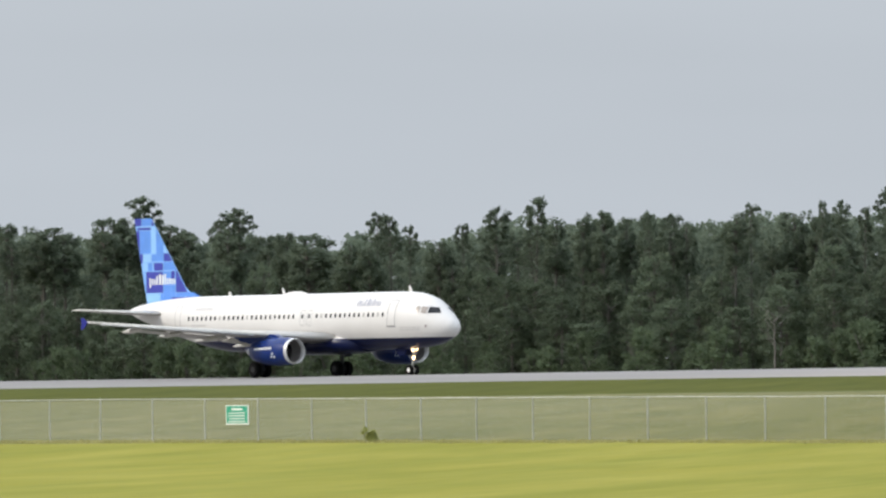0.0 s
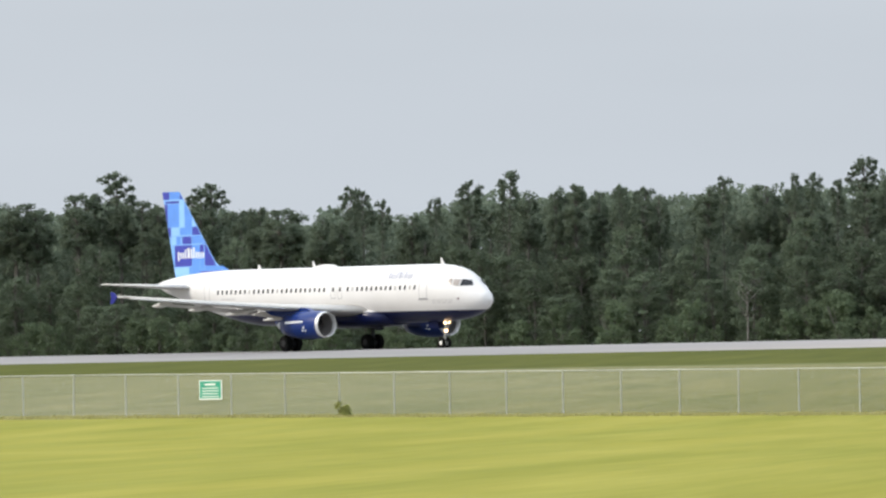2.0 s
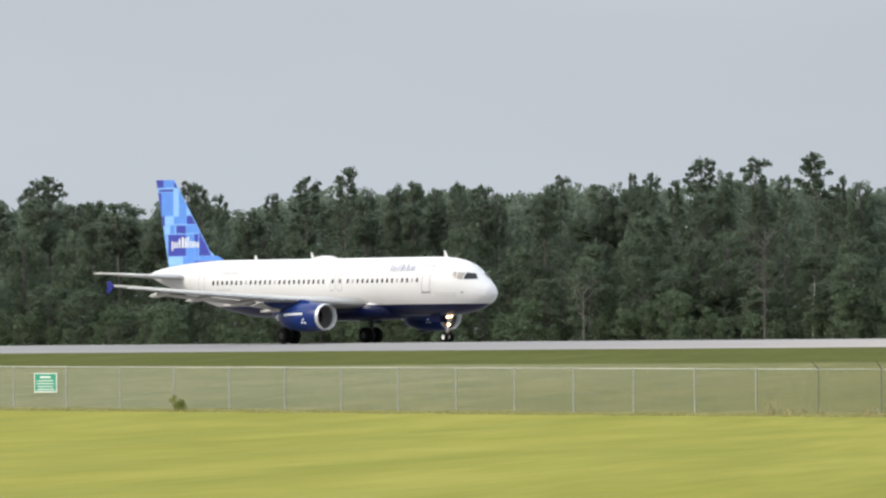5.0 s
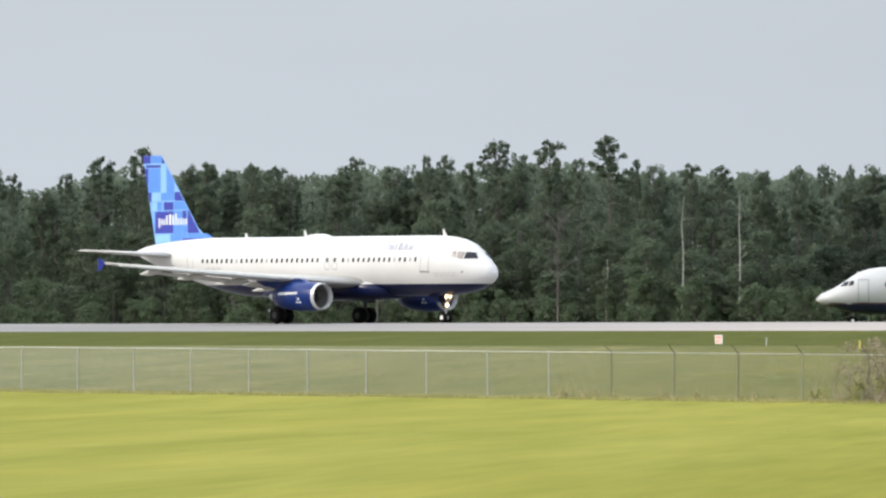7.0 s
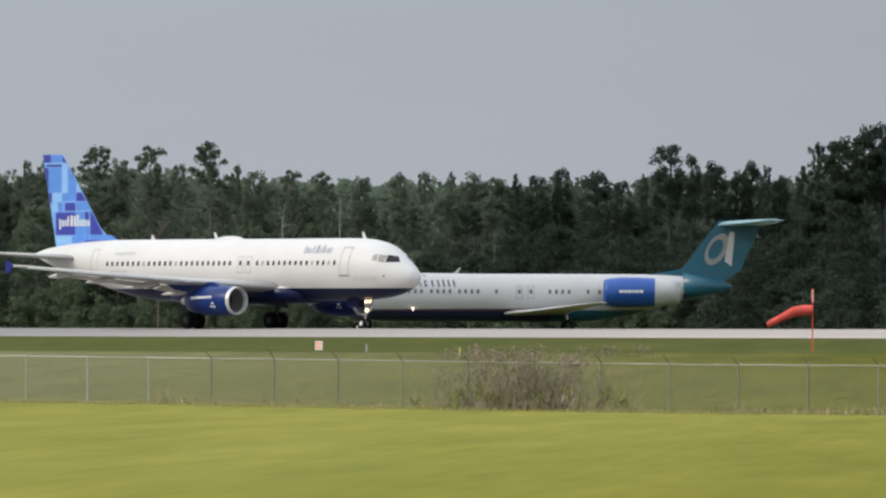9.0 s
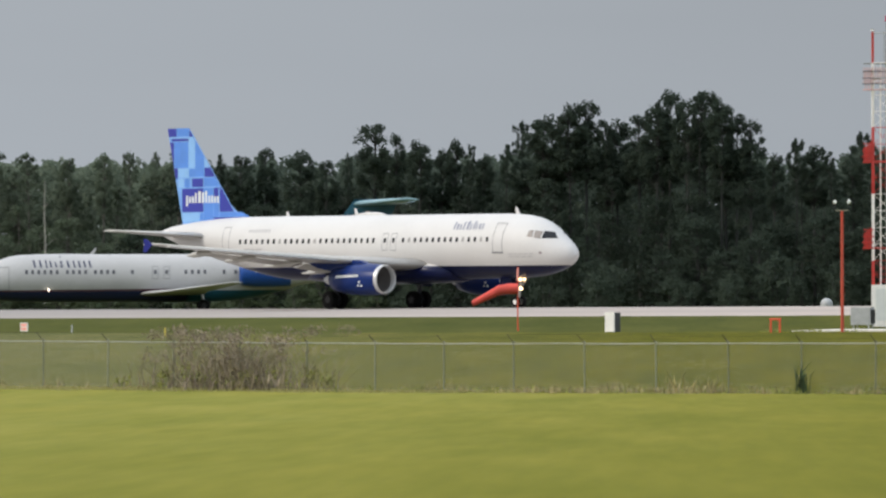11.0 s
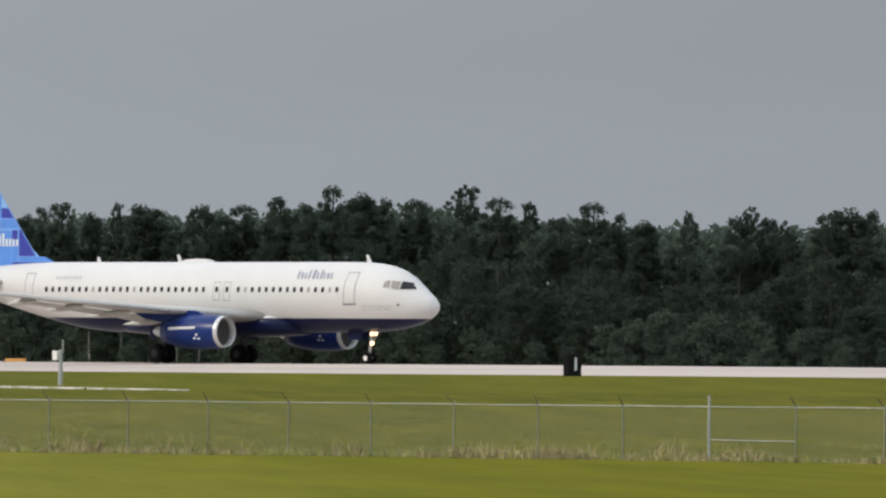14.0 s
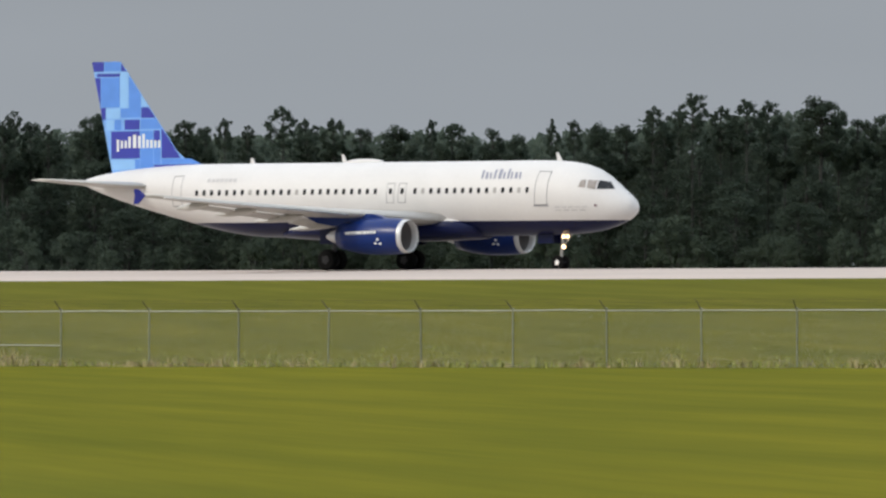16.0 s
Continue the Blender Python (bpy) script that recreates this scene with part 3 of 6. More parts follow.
def door_outline(keys, s0, s1, z0, z1, side, w=0.035):
    """The seam round a door, as four strips on the hull in one mesh."""
    bm = bmesh.new()
    for q in (((s0, z0), (s1, z0), (s1, z0 + w), (s0, z0 + w)), ((s0, z1 - w), (s1, z1 - w), (s1, z1), (s0, z1)),
              ((s0, z0), (s0 + w, z0), (s0 + w, z1), (s0, z1)), ((s1 - w, z0), (s1, z0), (s1, z1), (s1 - w, z1))):
        b = hull_quad(keys, q, side, 0.010, 6)
        me = bpy.data.meshes.new("seam")
        b.to_mesh(me)
        b.free()
        bm.from_mesh(me)
        bpy.data.meshes.remove(me)
    return bm


def lettering(parent, keys, s0, z0, h, widths, material, side, gap=0.3, name="lettering_bar", slope=0.0):
    """A word as plain upright bars on the hull."""
    s = s0
    for w, k in widths:
        part(name, hull_quad(keys, ((s, z0), (s + w, z0), (s + w - slope, z0 + h * k), (s - slope, z0 + h * k)), side, 0.012, 2), material, parent)
        s += w * (1 + gap)


def clip(poly, a, b):
    """The part of a polygon to the left of the line from a to b."""
    out = []
    side = [(b[0] - a[0]) * (p[1] - a[1]) - (b[1] - a[1]) * (p[0] - a[0]) for p in poly]
    for i, p in enumerate(poly):
        q, d, e = poly[(i + 1) % len(poly)], side[i], side[(i + 1) % len(poly)]
        if d >= 0:
            out.append(p)
        if d * e < 0:
            u = d / (d - e)
            out.append((p[0] + u * (q[0] - p[0]), p[1] + u * (q[1] - p[1])))
    return out


def wheel(parent, at, r, w):
    ob = new("wheel")
    ob.parent = parent
    ob.matrix_basis = pose(*at)
    bm = turned(bmesh.new(), ((-w / 2, r * 0.55), (-w / 2, r * 0.86), (-w * 0.36, r * 0.97), (-w * 0.2, r), (w * 0.2, r), (w * 0.36, r * 0.97), (w / 2, r * 0.86), (w / 2, r * 0.55)), 28, "y")
    part("tyre", bm, RUBBER, ob)
    bm = turned(bmesh.new(), ((-w * 0.50, r * 0.02), (-w * 0.51, r * 0.3), (-w * 0.47, r * 0.56), (w * 0.47, r * 0.56), (w * 0.51, r * 0.3), (w * 0.50, r * 0.02)), 20, "y")
    for i in range(5):
        a = 2 * math.pi * i / 5
        for sgn in (-1, 1):
            c = Vector((math.cos(a) * r * 0.4, sgn * w * 0.49, math.sin(a) * r * 0.4))
            tube(bm, c, c + Vector((0, sgn * 0.03, 0)), r * 0.06, n=6)
    part("rim", bm, MASTWHITE if r < 0.45 else DARK, ob)
    return ob


GEAR_DROP = 0.10  # the tyres reach this far below the datum of the hull
JET_BODY = ((0.0, 3.30, 3.26, 0.02), (0.12, 3.62, 2.97, 0.34), (0.45, 3.95, 2.68, 0.68), (1.0, 4.34, 2.42, 1.02), (1.7, 4.90, 2.18, 1.34), (2.5, 5.40, 2.01, 1.60),
            (3.4, 5.70, 1.90, 1.78), (4.4, 5.85, 1.83, 1.90), (5.6, 5.91, 1.79, 1.96), (7.0, 5.92, 1.78, 1.975), (12.0, 5.92, 1.78, 1.975), (18.0, 5.92, 1.78, 1.975),
            (23.0, 5.92, 1.77, 1.975), (25.0, 5.92, 1.80, 1.97), (27.5, 5.92, 2.11, 1.90), (30.5, 5.88, 2.77, 1.66), (33.0, 5.74, 3.38, 1.27), (35.2, 5.52, 3.99, 0.86),
            (36.8, 5.26, 4.52, 0.50), (37.57, 5.06, 4.82, 0.16))


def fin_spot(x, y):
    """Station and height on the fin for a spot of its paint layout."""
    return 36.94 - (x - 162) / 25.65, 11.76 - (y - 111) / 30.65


def build_jet():
    jet = thing("airliner", "twin-engine white airliner with navy belly and blue patchwork tail on runway", "airplane", (ROLL_OUT[0][1], RUNWAY_Y, RUNWAY_Z + GEAR_DROP - 0.05))
    K = JET_BODY
    part("fuselage", cut_keep(hull(K, 60, 56), (0, 0, 2.60), (0, 0, 1), True), WHITE, jet, "glossy white fuselage", True)
    part("belly", cut_keep(hull(K, 60, 56), (0, 0, 2.60), (0, 0, 1), False), NAVY, jet, "navy blue belly", True)
    # wing-to-body fairing
    F = ((9.9, 2.62, 1.72, 1.30), (10.6, 2.80, 1.60, 1.78), (11.6, 2.98, 1.55, 2.08), (13.5, 3.05, 1.50, 2.20), (18.0, 2.95, 1.50, 2.20), (20.0, 2.70, 1.55, 2.08), (22.0, 2.4, 1.66, 1.6), (23.2, 2.1, 1.74, 0.8))
    bm = bmesh.new()
    rings = []
    for s in np.linspace(9.9, 23.2, 30):
        top, b, hw = body_at(F, s)
        c, r = (top + b) / 2, (top - b) / 2
        rings.append([bm.verts.new((-s, math.copysign(hw * abs(math.sin(a)) ** 0.7, math.sin(a)), c + math.copysign(r * abs(math.cos(a)) ** 0.8, math.cos(a)))) for a in [2 * math.pi * i / 32 for i in range(32)]])
    for p, q in zip(rings, rings[1:]):
        for i in range(32):
            bm.faces.new((p[i], p[(i + 1) % 32], q[(i + 1) % 32], q[i]))
    bm.faces.new(rings[0])
    bm.faces.new(rings[-1])
    bmesh.ops.recalc_face_normals(bm, faces=bm.faces)
    up = bm.copy()
    part("wing_fairing", cut_keep(up, (0, 0, 2.6), (0, 0, 1), True), WHITE, jet, "", True)
    part("lower_fairing", cut_keep(bm, (0, 0, 2.6), (0, 0, 1), False), NAVY, jet, "navy wing fairing", True)
    # wings, flaps, slats, fences
    for sd in (-1, 1):
        bm = foil(bmesh.new(), [(sd * y, le, c, z, t, tw) for y, le, c, z, t, tw in
                                ((1.5, 11.3, 6.6, 2.62, 0.95, 2.5), (6.4, 14.25, 3.9, 3.00, 0.50, 1.5), (11.0, 16.85, 2.75, 3.40, 0.32, 0.8), (17.05, 20.25, 1.5, 3.98, 0.16, 0))])
        wing = part("wing", bm, WING, jet, "light grey swept wing", True)
        for (ya, la, ca, za), (yb, lb, cb, zb) in (((2.1, 17.6, 1.45, 2.36), (6.3, 17.95, 1.05, 2.78)), ((6.5, 17.95, 1.02, 2.80), (13.0, 19.95, 0.62, 3.44))):
            bm = foil(bmesh.new(), [(sd * ya, la, ca, za, 0.16, 14), (sd * yb, lb, cb, zb, 0.10, 14)], 8)
            part("flap", bm, WING, wing, "", True)
        bm = foil(bmesh.new(), [(sd * 7.0, 14.35, 0.42, 2.96, 0.14, 12), (sd * 16.6, 19.75, 0.30, 3.86, 0.09, 12)], 8)
        part("slat", bm, STEEL, wing, "", True)
        for y, s0, ln, z in ((4.2, 16.4, 4.0, 2.42), (7.6, 16.9, 3.5, 2.80), (10.6, 18.0, 2.9, 3.10), (13.4, 19.2, 2.3, 3.38)):
            rows = [(-s0 - ln * u, max(0.015, 0.20 * math.sin(math.pi * min(1, u * 0.94 + 0.05)) ** 0.8)) for u in np.linspace(0, 1, 12)]
            bm = turned(bmesh.new(), rows, 12, "x", (0, sd * y, z + 0.10))
            bmesh.ops.rotate(bm, verts=bm.verts, cent=(-s0, sd * y, z), matrix=Matrix.Rotation(radians(-5), 3, "Y"))
            part("flap_fairing", bm, WING, wing, "", True)
        bm = plate(bmesh.new(), ((-20.8, 3.98), (-21.25, 4.32), (-21.58, 4.34), (-21.5, 3.98), (-21.6, 3.50), (-21.28, 3.53)), 0.07)
        bmesh.ops.translate(bm, verts=bm.verts, vec=(0, sd * 17.08, 0))
        part("wing_fence", bm, FENCEBLUE, wing, "blue arrow-shaped wing fence")
        # engine
        e = (0, sd * 5.75, 1.76)
        shell = ((-11.45, 0.93), (-11.8, 0.98), (-12.5, 1.015), (-13.5, 1.015), (-14.4, 0.95), (-15.1, 0.82), (-15.7, 0.68), (-15.7, 0.60), (-14.9, 0.62))
        nac = part("engine", turned(bmesh.new(), shell, 40, "x", e, False), COWL, jet, "blue engine nacelle with bright inlet lip", True)
        lip = ((-11.45, 0.935), (-11.30, 0.92), (-11.21, 0.885), (-11.18, 0.865), (-11.22, 0.845), (-11.42, 0.83), (-11.6, 0.83))
        part("inlet_lip", turned(bmesh.new(), lip, 40, "x", e, False), LIPMETAL, nac, "bare metal inlet lip", True)
        part("duct", turned(bmesh.new(), ((-11.6, 0.83), (-12.75, 0.82), (-12.76, 0.05)), 40, "x", e, False), DUCT, nac, "", True)
        bm = bmesh.new()
        for i in range(22):
            a, b = 2 * math.pi * i / 22, 2 * math.pi * (i + 0.62) / 22
            vs = [bm.verts.new((e[0] + x, e[1] + r * math.cos(g), e[2] + r * math.sin(g))) for x, r, g in ((-12.52, 0.22, a), (-12.52, 0.79, a), (-12.68, 0.79, b), (-12.68, 0.22, b))]
            bm.faces.new(vs)
        part("fan", bm, DARK, nac, "dark fan blades")
        part("spinner", turned(bmesh.new(), ((-12.1, 0.01), (-12.2, 0.09), (-12.4, 0.19), (-12.6, 0.24)), 20, "x", e), DARK, nac, "", True)
        part("exhaust", turned(bmesh.new(), ((-14.9, 0.62), (-15.7, 0.50), (-16.4, 0.28), (-16.7, 0.10)), 24, "x", e), STEEL, nac, "", True)
        bm = plate(bmesh.new(), ((-12.6, 2.72), (-13.4, 2.98), (-15.4, 3.05), (-18.0, 2.85), (-17.2, 2.5), (-15.9, 2.3), (-13.0, 2.6)), 0.42)
        bmesh.ops.translate(bm, verts=bm.verts, vec=(0, sd * 5.75, 0))
        part("pylon", bm, COWL, nac)
        # plain bars in place of the writing on the cowl
        s = 12.75
        for w in (0.16, 0.16, 0.16, 0.22, 0.14, 0.2, 0.14, 0.16, 0.18, 0.14):
            z = 1.99 - 0.03 * (s - 12.75)
            r = float(np.interp(s + w / 2, [-q[0] for q in shell[:7]], [q[1] for q in shell[:7]])) + 0.012
            bm = bmesh.new()
            box(bm, -s - w, -s, -0.012, 0.012, z - 0.08, z + 0.08)
            bmesh.ops.translate(bm, verts=bm.verts, vec=(0, e[1] - math.sqrt(r * r - (z - 1.76) ** 2), 0))
            part("lettering_bar", bm, SIGNWHITE, nac)
            s += w * 1.3
        for x0, z0 in ((-12.55, 1.52), (-12.72, 1.32), (-12.42, 1.30)):
            bm = bmesh.new()
            box(bm, x0 - 0.16, x0, -0.012, 0.012, z0, z0 + 0.12)
            bmesh.ops.translate(bm, verts=bm.verts, vec=(0, e[1] - math.sqrt(1.018**2 - (z0 + 0.05 - 1.76) ** 2), 0))
            part("marking", bm, SIGNWHITE, nac)
        # tailplane
        bm = foil(bmesh.new(), [(sd * 0.5, 31.6, 4.1, 4.62, 0.42, 0), (sd * 6.22, 35.35, 1.42, 5.02, 0.14, 0)])
        part("tailplane", bm, WING, jet, "light grey tailplane", True)
    # fin
    edge = ((35.55, 5.45), (36.94, 11.66), (36.80, 11.76), (35.15, 11.76), (34.85, 11.62), (31.05, 6.66), (30.5, 6.25), (29.9, 6.03), (29.2, 5.90), (29.2, 5.6))
    bm = bmesh.new()
    mid = [bm.verts.new((-s, 0, z)) for s, z in edge]
    for sgn in (-1, 1):
        vs = [bm.verts.new((-s, sgn * 0.03, z)) for s, z in edge]
        bm.faces.new(vs)
        for i in range(len(vs)):
            j = (i + 1) % len(vs)
            bm.faces.new((mid[i], mid[j], vs[j], vs[i]))
    bmesh.ops.recalc_face_normals(bm, faces=bm.faces)
    fin = part("fin", bm, TAIL_L, jet, "tail fin in a patchwork of blue rectangles")
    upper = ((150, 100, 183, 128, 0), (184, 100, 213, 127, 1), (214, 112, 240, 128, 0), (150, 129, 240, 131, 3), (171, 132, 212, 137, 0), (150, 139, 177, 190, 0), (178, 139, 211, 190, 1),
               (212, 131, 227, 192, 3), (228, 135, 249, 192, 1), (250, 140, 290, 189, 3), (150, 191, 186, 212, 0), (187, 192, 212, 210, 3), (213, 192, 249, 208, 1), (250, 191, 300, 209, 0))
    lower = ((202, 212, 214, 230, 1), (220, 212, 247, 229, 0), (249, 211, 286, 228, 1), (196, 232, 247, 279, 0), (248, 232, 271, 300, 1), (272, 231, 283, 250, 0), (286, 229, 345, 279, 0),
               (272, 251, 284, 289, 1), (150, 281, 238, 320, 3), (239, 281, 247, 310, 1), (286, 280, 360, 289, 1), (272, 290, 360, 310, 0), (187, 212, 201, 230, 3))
    tones = (TAIL_N, TAIL_M, TAIL_L, TAIL_C)
    for sgn in (-1, 1):
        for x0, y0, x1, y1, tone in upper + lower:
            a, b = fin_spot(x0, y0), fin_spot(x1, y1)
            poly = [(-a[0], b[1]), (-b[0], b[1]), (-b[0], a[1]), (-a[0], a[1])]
            low = a[1] < 6.35
            for p, q in (((-29.3, 5.9), (-31.06, 6.65)) if low else ((-31.06, 6.65), (-34.86, 11.61)), ((-34.0, 11.75), (-37.5, 11.75)), ((-36.93, 11.66), (-35.53, 5.5)), ((-35.53, 5.62), (-29.25, 5.92))):
                poly = clip(poly, p, q) if len(poly) > 2 else poly
            if len(poly) < 3:
                continue
            bm = bmesh.new()
            vs = [bm.verts.new((x, sgn * 0.038, z)) for x, z in poly]
            f = bm.faces.new(vs)
            f.normal_update()
            if f.normal.y * sgn < 0:
                f.normal_flip()
            part("tail_patch", bm, tones[tone], fin)
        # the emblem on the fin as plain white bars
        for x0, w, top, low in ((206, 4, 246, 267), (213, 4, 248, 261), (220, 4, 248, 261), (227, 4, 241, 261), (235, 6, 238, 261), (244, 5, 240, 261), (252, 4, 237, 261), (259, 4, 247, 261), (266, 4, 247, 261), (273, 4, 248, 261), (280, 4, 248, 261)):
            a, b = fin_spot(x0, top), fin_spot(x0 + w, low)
            bm = bmesh.new()
            box(bm, -a[0], -b[0], -0.004, 0.004, b[1], a[1])
            bmesh.ops.translate(bm, verts=bm.verts, vec=(0, sgn * 0.044, 0))
            part("emblem_bar", bm, SIGNWHITE, fin)
    # windows and doors
    for sd in (-1, 1):
        shut = random.Random(4)
        for s in [s for s in np.arange(5.984, 28.5, 0.533) if not 13.75 < s < 15.6] + [14.31, 15.09]:
            blind = shut.random() < 0.12
            part("window", hull_patch(K, s - 0.105, s + 0.105, 4.12, 4.43, sd), SHADED if blind else GLASS, jet, "window with its shade down" if blind else "")
        for s0, s1, z0, z1 in ((4.68, 5.50, 3.44, 5.30), (29.5, 30.2, 3.52, 5.25)):
            part("door_seam", door_outline(K, s0, s1, z0, z1, sd), SEAM, jet)
        part("door_sill", hull_quad(K, ((4.6, 3.38), (5.56, 3.38), (5.56, 3.45), (4.6, 3.45)), sd, 0.02), SEAM, jet)
        for s0 in (14.05, 14.83):
            part("exit_seam", door_outline(K, s0, s0 + 0.52, 3.62, 4.72, sd, 0.03), SEAM, jet)
        for q in (((1.93, 4.28), (2.36, 4.36), (2.44, 4.80), (1.98, 4.76)), ((2.46, 4.37), (2.86, 4.42), (2.80, 4.80), (2.54, 4.82))):
            part("cockpit_window", hull_quad(K, q, sd, 0.012), SIDEGLASS, jet)
        part("windscreen", hull_quad(K, ((1.12, 4.31), (1.86, 4.30), (1.92, 4.78), (1.50, 4.70)), sd, 0.012), GLASS, jet)
        lettering(jet, K, 6.55, 4.90, 0.54, ((0.12, 0.7), (0.18, 0.65), (0.12, 0.7), (0.14, 1.0), (0.14, 0.7), (0.20, 1.0), (0.14, 0.95), (0.13, 0.65), (0.17, 0.7), (0.13, 0.9)), BAR, sd, 0.86, slope=-0.10)
        lettering(jet, K, 25.75, 4.86, 0.20, ((0.22, 1),) * 7, PALEBAR, sd, 0.35)
        lettering(jet, K, 26.3, 3.72, 0.10, ((0.5, 1),) * 3, PALEBAR, sd, 0.2)
        lettering(jet, K, 2.3, 3.30, 0.06, ((0.30, 1),) * 5, PALEBAR, sd, 0.35)
        lettering(jet, K, 2.4, 3.13, 0.06, ((0.36, 1),) * 4, PALEBAR, sd, 0.35)
        part("emblem", hull_quad(K, ((1.78, 3.34), (1.90, 3.34), (1.90, 3.47), (1.78, 3.47)), sd), MAROON, jet)
    # aerials and satellite hump
    for s, h, lean in ((4.9, 0.42, 0.3), (19.3, 0.45, 0.3), (25.6, 0.3, 0.2)):
        bm = plate(bmesh.new(), ((-s, 5.85), (-s - lean, 5.92 + h), (-s - lean - 0.14, 5.92 + h), (-s - 0.36, 5.85)), 0.05)
        part("aerial", bm, WHITE, jet)
    rows = [(-16.9 - 2.5 * u, 0.20 * math.sin(math.pi * min(0.995, max(0.02, u))) ** 0.4) for u in np.linspace(0, 1, 14)]
    part("radome_hump", turned(bmesh.new(), rows, 16, "x", (0, 0, 5.92)), WHITE, jet, "", True)
    # gear
    wheels = []
    for y in (-0.26, 0.26):
        wheels.append((wheel(jet, (-5.07, y, 0.39 - GEAR_DROP), 0.39, 0.22), 0.39))
    bm = tube(bmesh.new(), (-5.07, 0, 0.39 - GEAR_DROP), (-4.85, 0, 2.1), 0.08, 0.10)
    tube(bm, (-5.07, -0.3, 0.39 - GEAR_DROP), (-5.07, 0.3, 0.39 - GEAR_DROP), 0.05)
    tube(bm, (-4.98, 0, 1.1), (-4.2, 0, 1.95), 0.045)
    box(bm, -4.86, -4.78, -0.32, 0.32, 1.60, 1.66)
    part("nose_strut", bm, GALVLIGHT, jet)
    for sd in (-1, 1):
        bm = bmesh.new()
        box(bm, -6.3, -5.3, sd * 0.40, sd * 0.44, 1.35, 1.95)
        part("gear_door", bm, NAVY, jet)
        part("landing_light", turned(bmesh.new(), ((0, 0.01), (0.02, 0.085), (-0.08, 0.095)), 14, "x", (-4.70, sd * 0.20, 1.72)), LAMP, jet, "lit landing light")
        for o in (-0.46, 0.46):
            wheels.append((wheel(jet, (-17.71, sd * 3.795 + o, 0.585 - GEAR_DROP), 0.585, 0.47), 0.585))
        bm = tube(bmesh.new(), (-17.71, sd * 3.795, 0.585 - GEAR_DROP), (-17.35, sd * 3.7, 2.7), 0.14, 0.17)
        tube(bm, (-17.71, sd * 3.3, 0.585 - GEAR_DROP), (-17.71, sd * 4.3, 0.585 - GEAR_DROP), 0.09)
        tube(bm, (-17.6, sd * 3.75, 1.4), (-17.4, sd * 2.2, 2.3), 0.07)
        part("main_strut", bm, DARKGREY, jet)
        part("brake_pack", tube(bmesh.new(), (-17.71, sd * 3.795 - 0.4, 0.585 - GEAR_DROP), (-17.71, sd * 3.795 + 0.4, 0.585 - GEAR_DROP), 0.36, n=18), DARK, jet)
        bm = bmesh.new()
        box(bm, -18.3, -16.9, sd * 4.12, sd * 4.17, 1.35, 2.6, 0.02)
        part("gear_door", bm, NAVY, jet)
    part("landing_light", turned(bmesh.new(), ((0, 0.01), (0.02, 0.10), (-0.08, 0.11)), 14, "x", (-4.78, -0.06, 1.16)), LAMP, jet, "lit landing light")
    return jet, wheels


FAR_BODY = ((0.0, 1.96, 1.92, 0.02), (0.25, 2.30, 1.70, 0.42), (0.8, 2.58, 1.48, 0.85), (1.6, 2.98, 1.29, 1.20), (2.4, 3.50, 1.02, 1.42), (3.4, 4.15, 0.90, 1.58), (4.6, 4.46, 0.83, 1.65),
            (6.5, 4.56, 0.80, 1.67), (12.0, 4.56, 0.80, 1.67), (18.0, 4.56, 0.80, 1.67), (21.5, 4.56, 0.90, 1.66), (25.0, 4.55, 1.50, 1.55), (27.8, 4.48, 2.35, 1.22), (30.0, 4.22, 3.05, 0.75), (31.6, 3.95, 3.45, 0.3))


